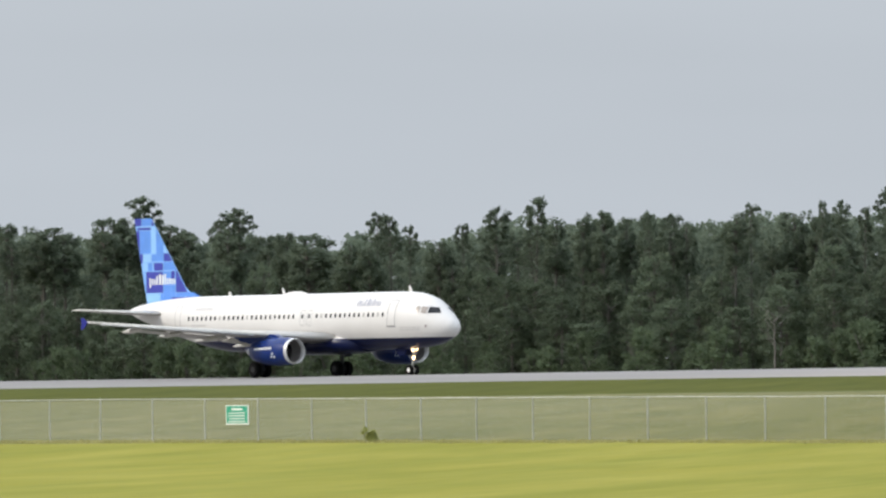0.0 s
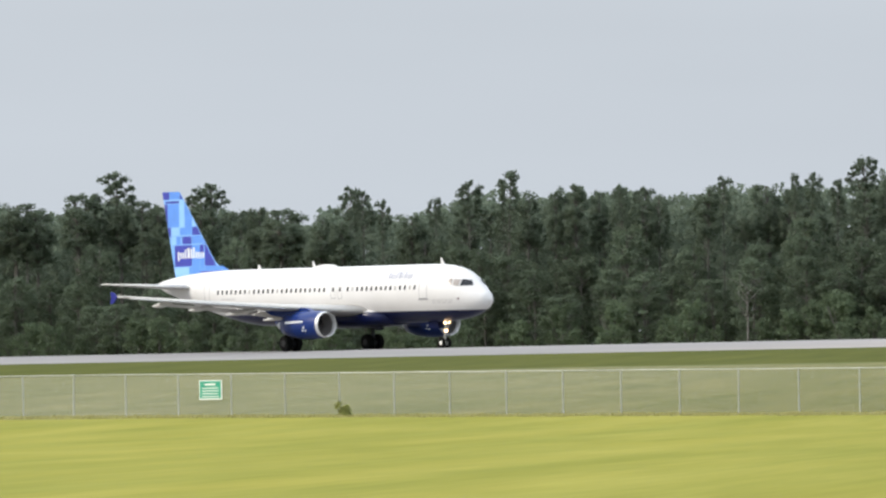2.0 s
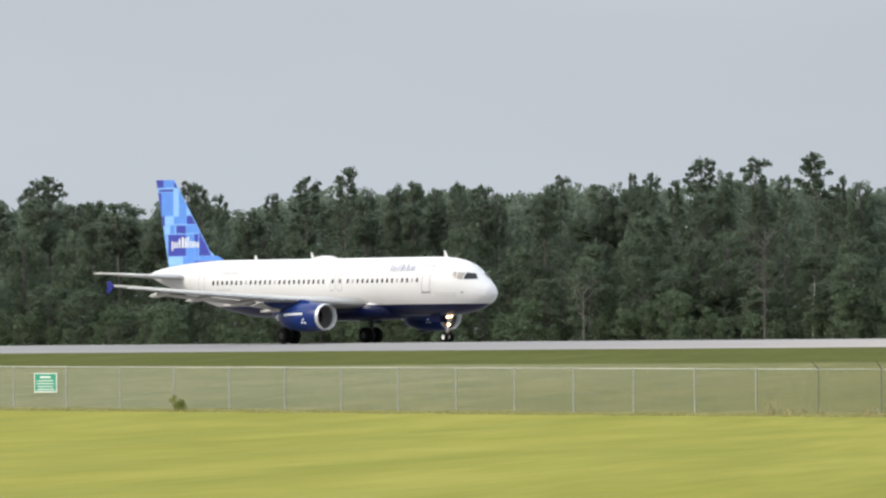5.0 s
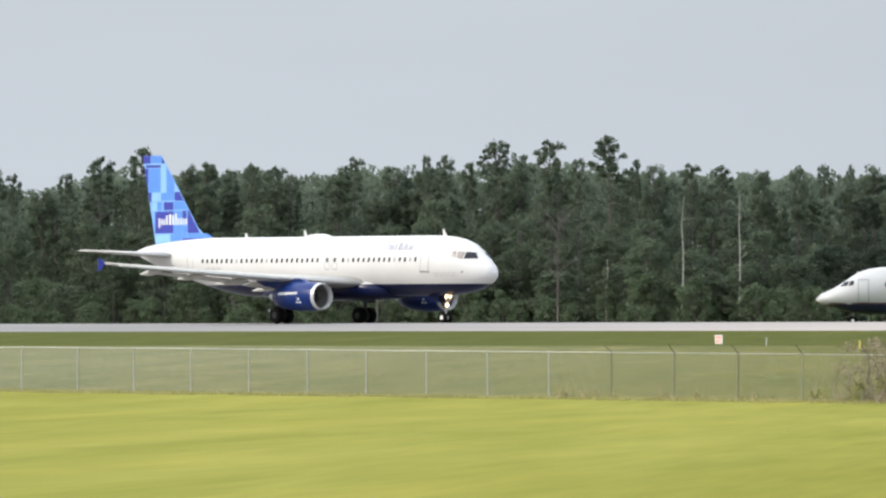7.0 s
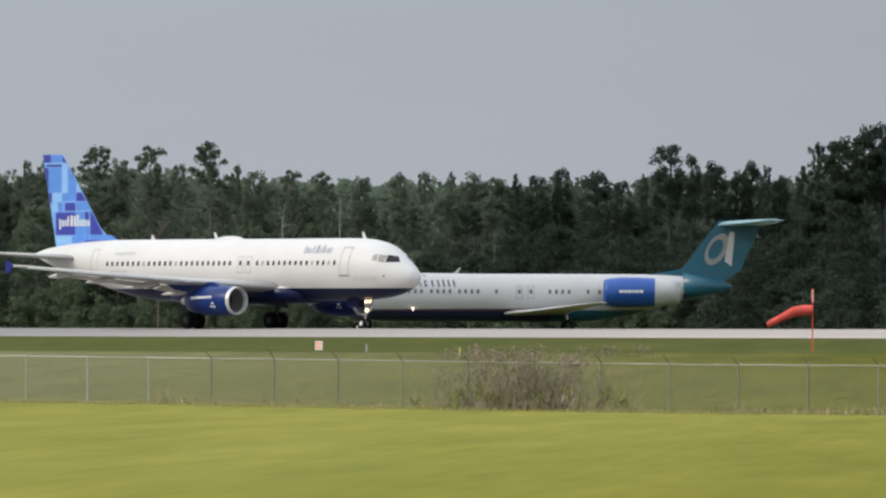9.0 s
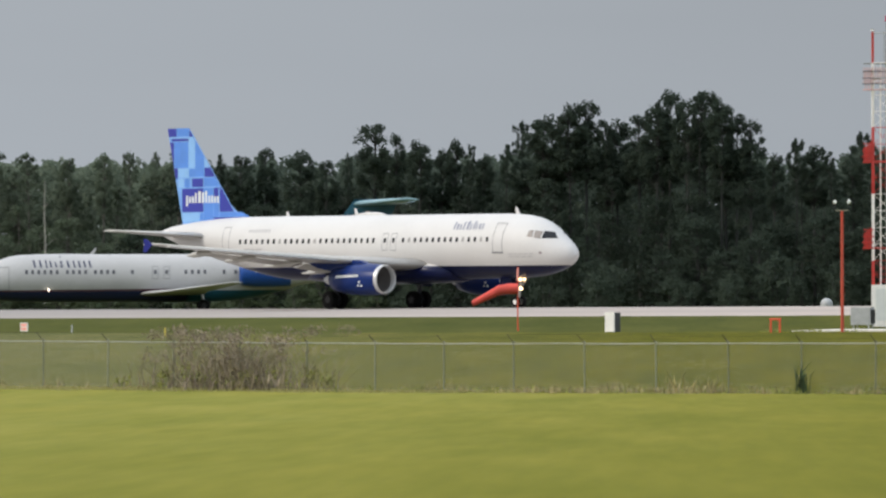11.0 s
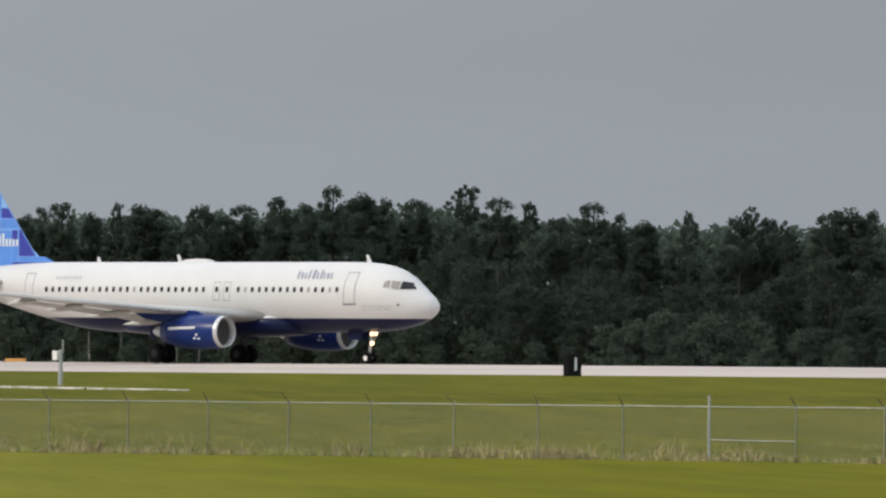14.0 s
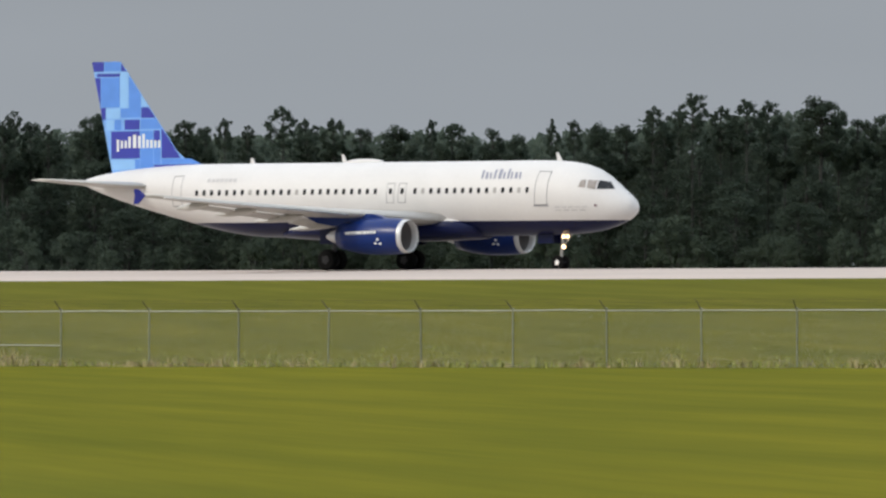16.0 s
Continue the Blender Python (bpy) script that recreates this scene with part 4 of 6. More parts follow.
def build_far_jet():
    jet = thing("regional_jet", "white rear-engine jet with teal tail taxiing slowly behind the runway", "airplane", (-628, 603, 3.5))
    K = FAR_BODY
    part("fuselage", cut_keep(hull(K, 50, 40), (0, 0, 1.58), (0.006, 0, 1), True), OLDWHITE, jet, "dull white fuselage", True)
    low = cut_keep(hull(K, 50, 40), (0, 0, 1.58), (0.006, 0, 1), False)
    part("belly", cut_keep(low, (-18.2, 0, 1.5), (1, 0, 0.25), True), FARNAVY, jet, "dark navy belly", True)
    low = cut_keep(hull(K, 50, 40), (0, 0, 1.58), (0.006, 0, 1), False)
    part("rear_belly", cut_keep(low, (-18.2, 0, 1.5), (1, 0, 0.25), False), TEAL, jet, "dark teal rear belly", True)
    for sd in (-1, 1):
        bm = foil(bmesh.new(), [(sd * y, le, c, z, t, 1.0) for y, le, c, z, t in ((1.3, 14.4, 5.0, 1.42, 0.50), (5.0, 16.4, 3.2, 1.62, 0.28), (14.2, 21.3, 1.1, 2.25, 0.10))])
        part("wing", bm, OLDWHITE, jet, "", True)
        e = (0, sd * 2.62, 3.12)
        shell = ((-22.25, 0.86), (-22.2, 0.94), (-22.45, 1.06), (-23.4, 1.18), (-24.8, 1.18), (-26.2, 1.12))
        nac = part("engine", turned(bmesh.new(), shell, 28, "x", e, False), mat("bright_blue_cowl", (0.016, 0.08, 0.34), 0.35, var=0.08) if sd < 0 else bpy.data.materials["bright_blue_cowl"], jet, "bright blue rear engine nacelle", True)
        part("nozzle", turned(bmesh.new(), ((-26.2, 1.12), (-27.4, 0.96), (-28.2, 0.80), (-28.2, 0.65), (-26.5, 0.65)), 24, "x", e, False), OLDWHITE, nac, "", True)
        part("inlet", turned(bmesh.new(), ((-22.6, 0.78), (-23.5, 0.74), (-23.52, 0.05)), 24, "x", e, False), DARK, nac, "", True)
        s = 23.4
        for w in (0.3, 0.26, 0.3, 0.22, 0.3, 0.3):
            bm = bmesh.new()
            box(bm, -s - w, -s, -0.012, 0.012, 3.08, 3.30)
            bmesh.ops.translate(bm, verts=bm.verts, vec=(0, sd * (2.62 + 1.17), 0))
            part("lettering_bar", bm, SIGNWHITE, nac)
            s += w * 1.15
        bm = plate(bmesh.new(), ((-23.4, 2.95), (-27.2, 2.95), (-27.2, 3.35), (-23.4, 3.35)), 0.9)
        bmesh.ops.translate(bm, verts=bm.verts, vec=(0, sd * 1.6, 0))
        part("pylon", bm, OLDWHITE, nac)
        bm = foil(bmesh.new(), [(sd * 0.1, 31.2, 3.6, 8.45, 0.55, 0), (sd * 5.6, 34.6, 1.7, 8.75, 0.26, 0)])
        part("tailplane", bm, TEALPALE, jet, "pale teal tailplane", True)
        for s in [5.5 + 0.48 * i for i in range(6)] + [8.7 + 0.48 * i for i in range(4)] + [10.9 + 0.48 * i for i in range(4)] + [18.0 + 0.5 * i for i in range(4)] + [13.8, 15.6, 16.5, 21.0, 21.9]:
            part("window", hull_patch(K, s - 0.11, s + 0.11, 2.98, 3.32, sd), FARGLASS, jet)
        part("door_seam", door_outline(K, 3.3, 4.15, 1.75, 3.55, sd, 0.05), SEAM, jet)
        part("cheatline", hull_quad(K, ((1.0, 1.60), (17.6, 1.70), (17.6, 1.84), (1.0, 1.70)), sd, 0.012, 16), MAROON, jet, "dark maroon cheatline")
        part("cheatline", hull_quad(K, ((17.6, 1.70), (22.6, 2.25), (22.6, 2.40), (17.6, 1.84)), sd, 0.012, 8), MAROON, jet)
        for s0 in (15.35, 16.25):
            part("exit_seam", door_outline(K, s0, s0 + 0.5, 2.6, 3.6, sd, 0.035), SEAM, jet)
        for q in (((1.9, 3.0), (2.45, 3.05), (2.6, 3.42), (2.25, 3.36)), ((2.55, 3.06), (2.95, 3.1), (3.0, 3.46), (2.7, 3.44))):
            part("cockpit_window", hull_quad(K, q, sd), GLASS, jet)
        lettering(jet, K, 6.1, 3.50, 0.82, ((0.16, 0.7), (0.16, 0.7), (0.12, 0.75), (0.14, 0.65), (0.12, 0.5), (0.2, 1.1), (0.16, 0.65), (0.14, 0.65), (0.14, 0.65), (0.14, 0.65), (0.14, 0.65)), BARBLUE, sd, 1.95, slope=0.14)
    edge = ((-25.5, 4.5), (-28.4, 5.0), (-31.3, 8.8), (-34.8, 8.92), (-33.0, 4.9), (-31.6, 3.9), (-28.5, 4.2))
    fin = part("fin", plate(bmesh.new(), edge, 0.22), TEAL, jet, "teal tail fin with a white emblem")
    part("tail_cone", turned(bmesh.new(), ((-28.5, 1.12), (-30.4, 0.72), (-31.9, 0.30), (-32.4, 0.05)), 20, "x", (0, 0, 3.62)), TEAL, jet, "", True)
    for sgn in (-1, 1):
        # the emblem as a slanting ring with a stem
        bm = bmesh.new()
        ring = []
        for k in range(20):
            a = 2 * math.pi * k / 20
            ring.append([bm.verts.new((-31.15 + r * 0.85 * math.cos(a) - 0.45 * r * math.sin(a), 0, 6.55 + r * 1.25 * math.sin(a))) for r in (1.0, 0.62 + 0.10 * math.cos(a))])
        for p, q in zip(ring, ring[1:] + ring[:1]):
            bm.faces.new((p[0], q[0], q[1], p[1]))
        bmesh.ops.solidify(bm, geom=bm.faces[:], thickness=0.02)
        bmesh.ops.translate(bm, verts=bm.verts, vec=(0, sgn * 0.125, 0))
        part("emblem_ring", bm, OLDWHITE, fin)
        bm = plate(bmesh.new(), ((-32.55, 7.9), (-32.15, 7.95), (-31.75, 5.6), (-32.3, 5.2)), 0.02)
        bmesh.ops.translate(bm, verts=bm.verts, vec=(0, sgn * 0.125, 0))
        part("emblem_stem", bm, OLDWHITE, fin)
    wheels = []
    for y in (-0.2, 0.2):
        wheels.append((wheel(jet, (-2.9, y, 0.33), 0.33, 0.18), 0.33))
    part("nose_strut", tube(bmesh.new(), (-2.9, 0, 0.33), (-3.0, 0, 1.4), 0.08), GALVLIGHT, jet)
    for sd in (-1, 1):
        for o in (-0.3, 0.3):
            wheels.append((wheel(jet, (-19.4, sd * 2.44 + o, 0.5), 0.5, 0.33), 0.5))
        part("main_strut", tube(bmesh.new(), (-19.4, sd * 2.44, 0.5), (-19.2, sd * 2.3, 1.8), 0.12), GALVLIGHT, jet)
        part("taxi_light", turned(bmesh.new(), ((0, 0.01), (0.02, 0.1), (-0.08, 0.11)), 12, "x", (-7.2, sd * 1.62, 1.75)), LAMPDIM, jet, "lit taxi light")
    part("aerial", plate(bmesh.new(), ((-10.4, 4.58), (-10.9, 5.05), (-11.0, 5.05), (-10.8, 4.58)), 0.05), OLDWHITE, jet)
    return jet, wheels


JET, JET_WHEELS = build_jet()
FAR_JET, FAR_WHEELS = build_far_jet()

# ---- the wood behind the airfield ----
# trees that stand above the canopy: place along the wood's edge, height, half the crown's width
WEST_ROUND = ((-944.9, 18.6, 1.2), (-938.3, 18.1, 1.9), (-934.2, 17.2, 1.6), (-926.7, 18.7, 1.7), (-915.8, 17.8, 1.6), (-912.6, 17, 1.1), (-895.9, 16.6, 1.2), (-891.6, 16.2, 2.1),
              (-885.5, 15.3, 1.3), (-870.5, 15.2, 1.1), (-851.7, 17, 1.2), (-847.2, 17.1, 0.8), (-845.8, 17.3, 0.9), (-843.9, 17.8, 1.1), (-840.3, 16.9, 0.8), (-836.8, 17.3, 0.9),
              (-833.4, 17, 1.0), (-830.8, 16.4, 0.8), (-823.5, 16.8, 1.1), (-814, 17.1, 1.4), (-810.8, 16.5, 0.8), (-796.2, 18.1, 0.8),)
MID_ROUND = ((-776.4, 16.7, 1.0), (-760.8, 15.9, 0.9), (-756, 16.1, 0.7), (-745.4, 16, 1.3), (-742.5, 15.7, 1.1), (-736.9, 15.6, 1.0), (-733.4, 16.3, 0.8), (-728.8, 15.9, 1.3),
             (-725.4, 15, 0.9), (-719, 18.4, 1.4), (-716.2, 17.4, 0.8), (-713, 16.9, 0.9), (-710, 15.8, 0.8), (-708.2, 16.7, 0.8), (-704.5, 15.4, 0.7), (-696.5, 19, 1.4))
HILL_ROUND = ((-693.2, 19.8, 1.3), (-691.2, 20.1, 1.3), (-687.2, 18.2, 1.2), (-684.4, 18.7, 1.3), (-682.4, 19.5, 1.2), (-680.7, 20.9, 1.2), (-678.4, 20.0, 1.2), (-676.2, 20.8, 1.3), (-674.2, 20.2, 1.0), (-672.3, 18.6, 1.1), (-670.4, 18.0, 1.0),
              (-667.5, 14.8, 0.7), (-662.6, 15.5, 1.1), (-653, 16, 0.8), (-640.9, 13.9, 0.7), (-621.8, 14.1, 0.8), (-620, 14.6, 0.6), (-617.5, 15, 1.1), (-613.9, 14.2, 0.8),)
EAST_ROUND = ((-607.8, 14.9, 1.5), (-601.2, 14.7, 0.9), (-596.9, 14.7, 1.2), (-592.7, 15.4, 1.1), (-589.9, 14.8, 1.0), (-586.8, 16.3, 1.0), (-583.6, 15.8, 1.3), (-581.1, 15.2, 0.7),
              (-577.7, 15.1, 1.2), (-568.6, 15.2, 1.2), (-562, 13.5, 1.1), (-558.4, 14.7, 1.3), (-555.5, 13.8, 0.7), (-553, 13.3, 1.1), (-543, 13.5, 0.9), (-539.9, 13.4, 0.8),
              (-533.8, 13.7, 1.0), (-531.7, 14.1, 1.5), (-529.1, 14, 0.7), (-522, 12.8, 0.7), (-506.2, 12.5, 0.8), (-502.8, 12.6, 1.2), (-497.2, 12.8, 1.1), (-493.4, 12.3, 0.9),
              (-490.9, 11.8, 0.8), (-482.9, 12.8, 0.8), (-480.4, 12.5, 0.9), (-461.8, 14.7, 1.3), (-460, 13.5, 0.7), (-458.1, 12.7, 1.0), (-455.9, 13, 0.9),)
WEST_PINES = ((-924.2, 18.3, 0.9), (-919.5, 20.7, 2.0), (-907.2, 18, 1.0), (-903.6, 19, 2.1), (-880.4, 18.2, 1.2), (-878.2, 17.6, 1.1), (-875.1, 16.7, 0.8), (-866.3, 16.6, 0.8),
              (-860.9, 18.2, 1.4), (-854.8, 19.2, 1.5), (-836.4, 17.3, 0.8), (-832.9, 17, 1.0), (-820.9, 17.8, 1.0), (-810, 17.8, 0.6), (-807.4, 17.7, 1.0), (-803.8, 17, 0.9),
              (-799.6, 19.1, 1.3), (-791.6, 19.1, 1.5),)
MID_PINES = ((-787.3, 17.2, 0.9), (-782.7, 19.3, 1.8), (-779.3, 17, 0.7), (-771.2, 16.5, 1.0), (-766.3, 16.2, 1.1), (-752.3, 16.1, 0.6), (-748.8, 16, 0.5), (-739.6, 15.6, 0.7),
             (-722.4, 15.5, 0.4), (-706.3, 16.1, 0.6), (-701.7, 16, 0.9), (-699.5, 18.2, 0.8), (-688.8, 18.1, 0.6), (-681.6, 20.4, 0.8),
             (-677.0, 20.4, 0.9), (-664.8, 16.2, 0.8), (-660.5, 14.8, 0.7),
             (-656.8, 16.7, 0.9), (-651.5, 15.4, 0.5), (-648.2, 14.7, 0.9), (-646.4, 14.8, 0.7), (-644.4, 13.8, 0.5), (-642.3, 14, 0.7), (-636, 13.3, 0.7), (-633.2, 14.6, 0.7),
             (-630, 13.2, 1.1), (-625.4, 13.1, 0.8),)
EAST_PINES = ((-611, 14.8, 0.6), (-602.5, 14.3, 0.4), (-572.2, 16.3, 1.1), (-565.4, 14.7, 0.8), (-548.3, 13.8, 0.7), (-541.7, 14.2, 0.8), (-538, 13, 0.6), (-523.9, 13.2, 1.1),
              (-519.9, 13.3, 0.7), (-517.6, 12.7, 0.7), (-514.1, 14.2, 1.2), (-511.8, 13.3, 0.8), (-509, 13.3, 0.9), (-499.2, 13, 0.5), (-487.6, 12.9, 0.6), (-485.4, 12.8, 0.6),
              (-477.7, 13.8, 1.0), (-475.3, 13.7, 0.8), (-473.9, 14.8, 1.2), (-471.2, 13.7, 1.0), (-468.7, 14.2, 1.2), (-466.7, 14.1, 0.9),)
EDGE_Y, WOOD_Z = 724.0, 3.35
TALLEST = sorted(WEST_ROUND + MID_ROUND + HILL_ROUND + EAST_ROUND + WEST_PINES + MID_PINES + EAST_PINES)


def canopy(x, y):
    """Height of the closed canopy below the crowns that stand out of it."""
    at = x * EDGE_Y / y
    xs, hs = [t[0] for t in TALLEST], []
    for px, h, w in TALLEST:
        usual = float(np.interp(px, (-950, -800, -745, -600, -450), (17.0, 16.8, 15.8, 14.7, 13.0)))
        hs.append(min(h - 0.4 * w, usual + 0.4 * (h - usual) if h > usual else h))
    return (min(np.interp(at + d, xs, hs) for d in (-1.4, 0, 1.4)) + 1.25) * y / EDGE_Y - 1.4


def leaves(rng, clumps, per, size, loose=0.65):
    """Three-cornered leaf sprays scattered in flattened clumps; rows of (x, y, z, radius, height)."""
    c = np.array(clumps)
    n = len(c) * per
    idx = np.repeat(np.arange(len(c)), per)
    d = rng.normal(size=(n, 3))
    d /= np.linalg.norm(d, axis=1)[:, None]
    r = 0.98 * rng.random(n) ** 0.5
    p = c[idx, :3] + d * r[:, None] * np.column_stack([c[idx, 3], c[idx, 3], c[idx, 4]])
    # sprays face outwards and up, loosely
    mid = c[:, :3].mean(0)
    out = 0.25 * d + 0.4 * (p - mid) / (np.abs(p - mid).max() + 0.1) + np.array((0, 0, 0.12)) + rng.normal(size=(n, 3)) * loose
    out /= np.linalg.norm(out, axis=1)[:, None]
    a = np.cross(out, rng.normal(size=(n, 3)))
    a /= np.linalg.norm(a, axis=1)[:, None] + 1e-9
    b = np.cross(out, a)
    s = size * (0.55 + 0.9 * rng.random(n))[:, None]
    a, b = a * s, b * s * 0.62
    v = np.stack([p - a * 0.8 - b, p - a * 0.8 + b, p + a * 1.1], 1).reshape(-1, 3)
    return v, np.arange(n * 3).reshape(-1, 3)


def leaf_mesh(name, v, f, material):
    me = bpy.data.meshes.new(name)
    me.vertices.add(len(v))
    me.vertices.foreach_set("co", v.astype(np.float32).ravel())
    me.loops.add(f.size)
    me.loops.foreach_set("vertex_index", f.astype(np.int32).ravel())
    me.polygons.add(len(f))
    me.polygons.foreach_set("loop_start", np.arange(0, f.size, f.shape[1], dtype=np.int32))
    me.materials.append(material)
    me.update(calc_edges=True)
    me.validate()
    return me


TREE_KINDS = {"pine": ("pine_tree", "tall slash pine with an open clumped green crown", "tree", "trees of the wood"),
              "round": ("broadleaf_tree", "tall tree with a rounded ragged green crown", "tree", "trees of the wood"),
              "oak": ("broadleaf_tree", "broad dark green tree in the wood", "tree", "trees of the wood"),
              "shrub": ("shrub", "light green bushy undergrowth at the edge of the wood", "bush", "bushes of the wood")}
NOMINAL = {"pine": 17.0, "round": 17.0, "oak": 15.0, "shrub": 5.0}
CROWN_HALF = 1.5


def make_tree(rng, kind, dark=False):
    """A tree at the origin: trunk with limbs, and a ragged crown whose top is at its nominal height."""
    name, label, category, group = TREE_KINDS[kind]
    tree = thing(name, label, category, group=group)
    height = NOMINAL[kind]
    clumps, bm = [], bmesh.new()
    lean = rng.normal(size=2) * 0.012 * height

    def axis(u):
        return Vector((lean[0] * u * u, lean[1] * u * u, height * u))

    def limb(c, u, r=0.05):
        tube(bm, axis(max(0.1, u)), c, r, 0.018, 4, False)
    r0 = height * (0.0085 if kind == "pine" else 0.012)
    if kind != "shrub":
        for u0, u1 in ((0, 0.3), (0.3, 0.6), (0.6, 0.96)):
            tube(bm, axis(u0), axis(u1), r0 * (1 - 0.7 * u0), r0 * (1 - 0.7 * u1), 7, False)
    if kind == "pine":
        # a loose head of uneven tufts, with a few lower limbs
        tall = CROWN_HALF * (1.5 + 0.9 * rng.random())
        for i in range(20):
            u = (i + 0.5 * rng.random()) / 19.5
            w = CROWN_HALF * (0.30 + 0.80 * math.sin(math.pi * min(1, 0.14 + 0.62 * u)))
            a, r = i * 2.4 + rng.random() * 1.2, w * (0.35 + 0.65 * rng.random()) * (0.3 if i == 0 else 1)
            z = height - 0.36 - tall * u
            c = Vector((axis(z / height).x + math.cos(a) * r, axis(z / height).y + math.sin(a) * r, z))
            limb(c, (z - 0.5 * r - 0.2) / height)
            k = 0.30 + 0.26 * rng.random()
            clumps.append((c.x, c.y, c.z, k * 1.1, k * 0.85))
            for _ in range(2):
                clumps.append((c.x + rng.normal() * 0.3, c.y + rng.normal() * 0.3, c.z + 0.16 * rng.normal(), k * 0.65, k * 0.5))
        for i in range(16):
            z = height - tall - (height * 0.42) * rng.random() ** 0.8
            a, r = rng.random() * 6.28, 0.4 + 1.2 * rng.random()
            c = Vector((math.cos(a) * r, math.sin(a) * r, z))
            limb(c, (z - 0.5) / height)
            clumps.append((c.x, c.y, c.z, 0.55 + 0.3 * rng.random(), 0.45 + 0.2 * rng.random()))
        v, f = leaves(rng, clumps, 42, 0.12)
    elif kind == "round":
        for i in range(52):
            u = rng.random() ** 0.8
            w = CROWN_HALF * math.sqrt(max(0.03, 1 - (1 - min(1, u * 2.1)) ** 2)) * (1.0 if u < 0.5 else 0.95)
            a, r = i * 2.4 + rng.random(), w * (0.35 + 0.65 * rng.random() ** 0.5)
            z = height - 0.42 - 5.5 * u + 0.25 * rng.normal() * (u > 0.1)
            c = Vector((math.cos(a) * r, math.sin(a) * r, min(z, height - 0.35)))
            limb(c, (z - 0.9) / height)
            k = 0.42 + 0.24 * rng.random()
            clumps.append((c.x, c.y, c.z, k * 1.1, k * 0.85))
        v, f = leaves(rng, clumps, 78, 0.135)
    elif kind == "oak":
        for i in range(112):
            u = 0.06 + 0.90 * rng.random() ** 0.9
            w = 0.21 * height * math.sqrt(max(0.02, 1 - ((u - 0.46) / 0.54) ** 2))
            a, r = i * 2.4 + rng.random(), w * rng.random() ** 0.38
            c = axis(u) + Vector((math.cos(a) * r, math.sin(a) * r, 0.0))
            if i % 2:
                limb(c, u - 0.1, 0.045)
            k = 0.62 + 0.36 * rng.random()
            clumps.append((c.x, c.y, min(c.z, height - 0.6), k, k * 0.85))
        v, f = leaves(rng, clumps, 33, 0.21, 0.8)
    else:
        for i in range(5):
            a = rng.random() * 6.28
            tube(bm, (0, 0, 0), (math.cos(a) * height * 0.25, math.sin(a) * height * 0.25, height * 0.7), 0.05, 0.02, 5, False)
        for i in range(40):
            a, r, u = rng.random() * 6.28, 0.42 * height * math.sqrt(rng.random()), 0.10 + 0.78 * rng.random()
            r *= 1.1 - u * 0.7
            k = height * (0.075 + 0.05 * rng.random())
            clumps.append((math.cos(a) * r, math.sin(a) * r, u * height, k, k * 0.85))
        v, f = leaves(rng, clumps, 30, 0.16, 0.8)
    # each kind has a haze-pale western copy and a shaded eastern copy
    crown = {"pine": (PINE, SHADELEAF), "round": (PINE, SHADELEAF), "oak": (HAZEOAK, SHADELEAF), "shrub": (SHRUB, SHRUBSHADE)}[kind][dark]
    part("trunk" if kind != "shrub" else "stem", bm, SHADEBARK if dark else BARK, tree)
    ob = new("crown", leaf_mesh("crown", v, f, crown))
    ob.parent = tree
    return tree


def bare_tree(x, y, height, rng, branches=5, wood=PALEBARK, reach=1.0):
    t = thing("dead_tree", "pale bare dead trunk standing in the wood" if wood is PALEBARK else "dim grey dead trunk standing in the wood" if wood is DIMBARK else "grey dead tree with wide bare limbs" if wood is GREYBARK else "reddish brown dead tree with bare twigs", "tree", (x, y, WOOD_Z), group="dead trees")
    bm = bmesh.new()
    pts = [Vector((rng.normal() * 0.03 * i, 0, height * i / 5)) for i in range(6)]
    for i in range(5):
        tube(bm, pts[i], pts[i + 1], 0.115 - 0.017 * i, 0.115 - 0.017 * (i + 1), 7, False)
    part("trunk", bm, wood, t)
    for i in range(branches):
        bm = bmesh.new()
        u = 0.42 + 0.56 * rng.random()
        a = pts[int(u * 5)].lerp(pts[min(5, int(u * 5) + 1)], u * 5 % 1)
        turn = rng.random() * 6.28
        d = Vector((math.cos(turn), math.sin(turn), 0.5 + 0.7 * rng.random())) * height * 0.045 * reach * (1.25 - 0.5 * u)
        r = 0.034
        for k in range(4):
            b = a + d
            tube(bm, a, b, r, r * 0.72, 5, False)
            if k > 0:
                side = Vector((rng.normal(), rng.normal(), 0.4 + 0.3 * rng.random())) * d.length * 0.6
                tube(bm, b, b + side, r * 0.5, r * 0.25, 4, False)
            d = (d + Vector((rng.normal(), rng.normal(), rng.normal() * 0.6)) * d.length * 0.35) * 0.85
            a, r = b, r * 0.72
        part("branch", bm, wood, t)
    return t


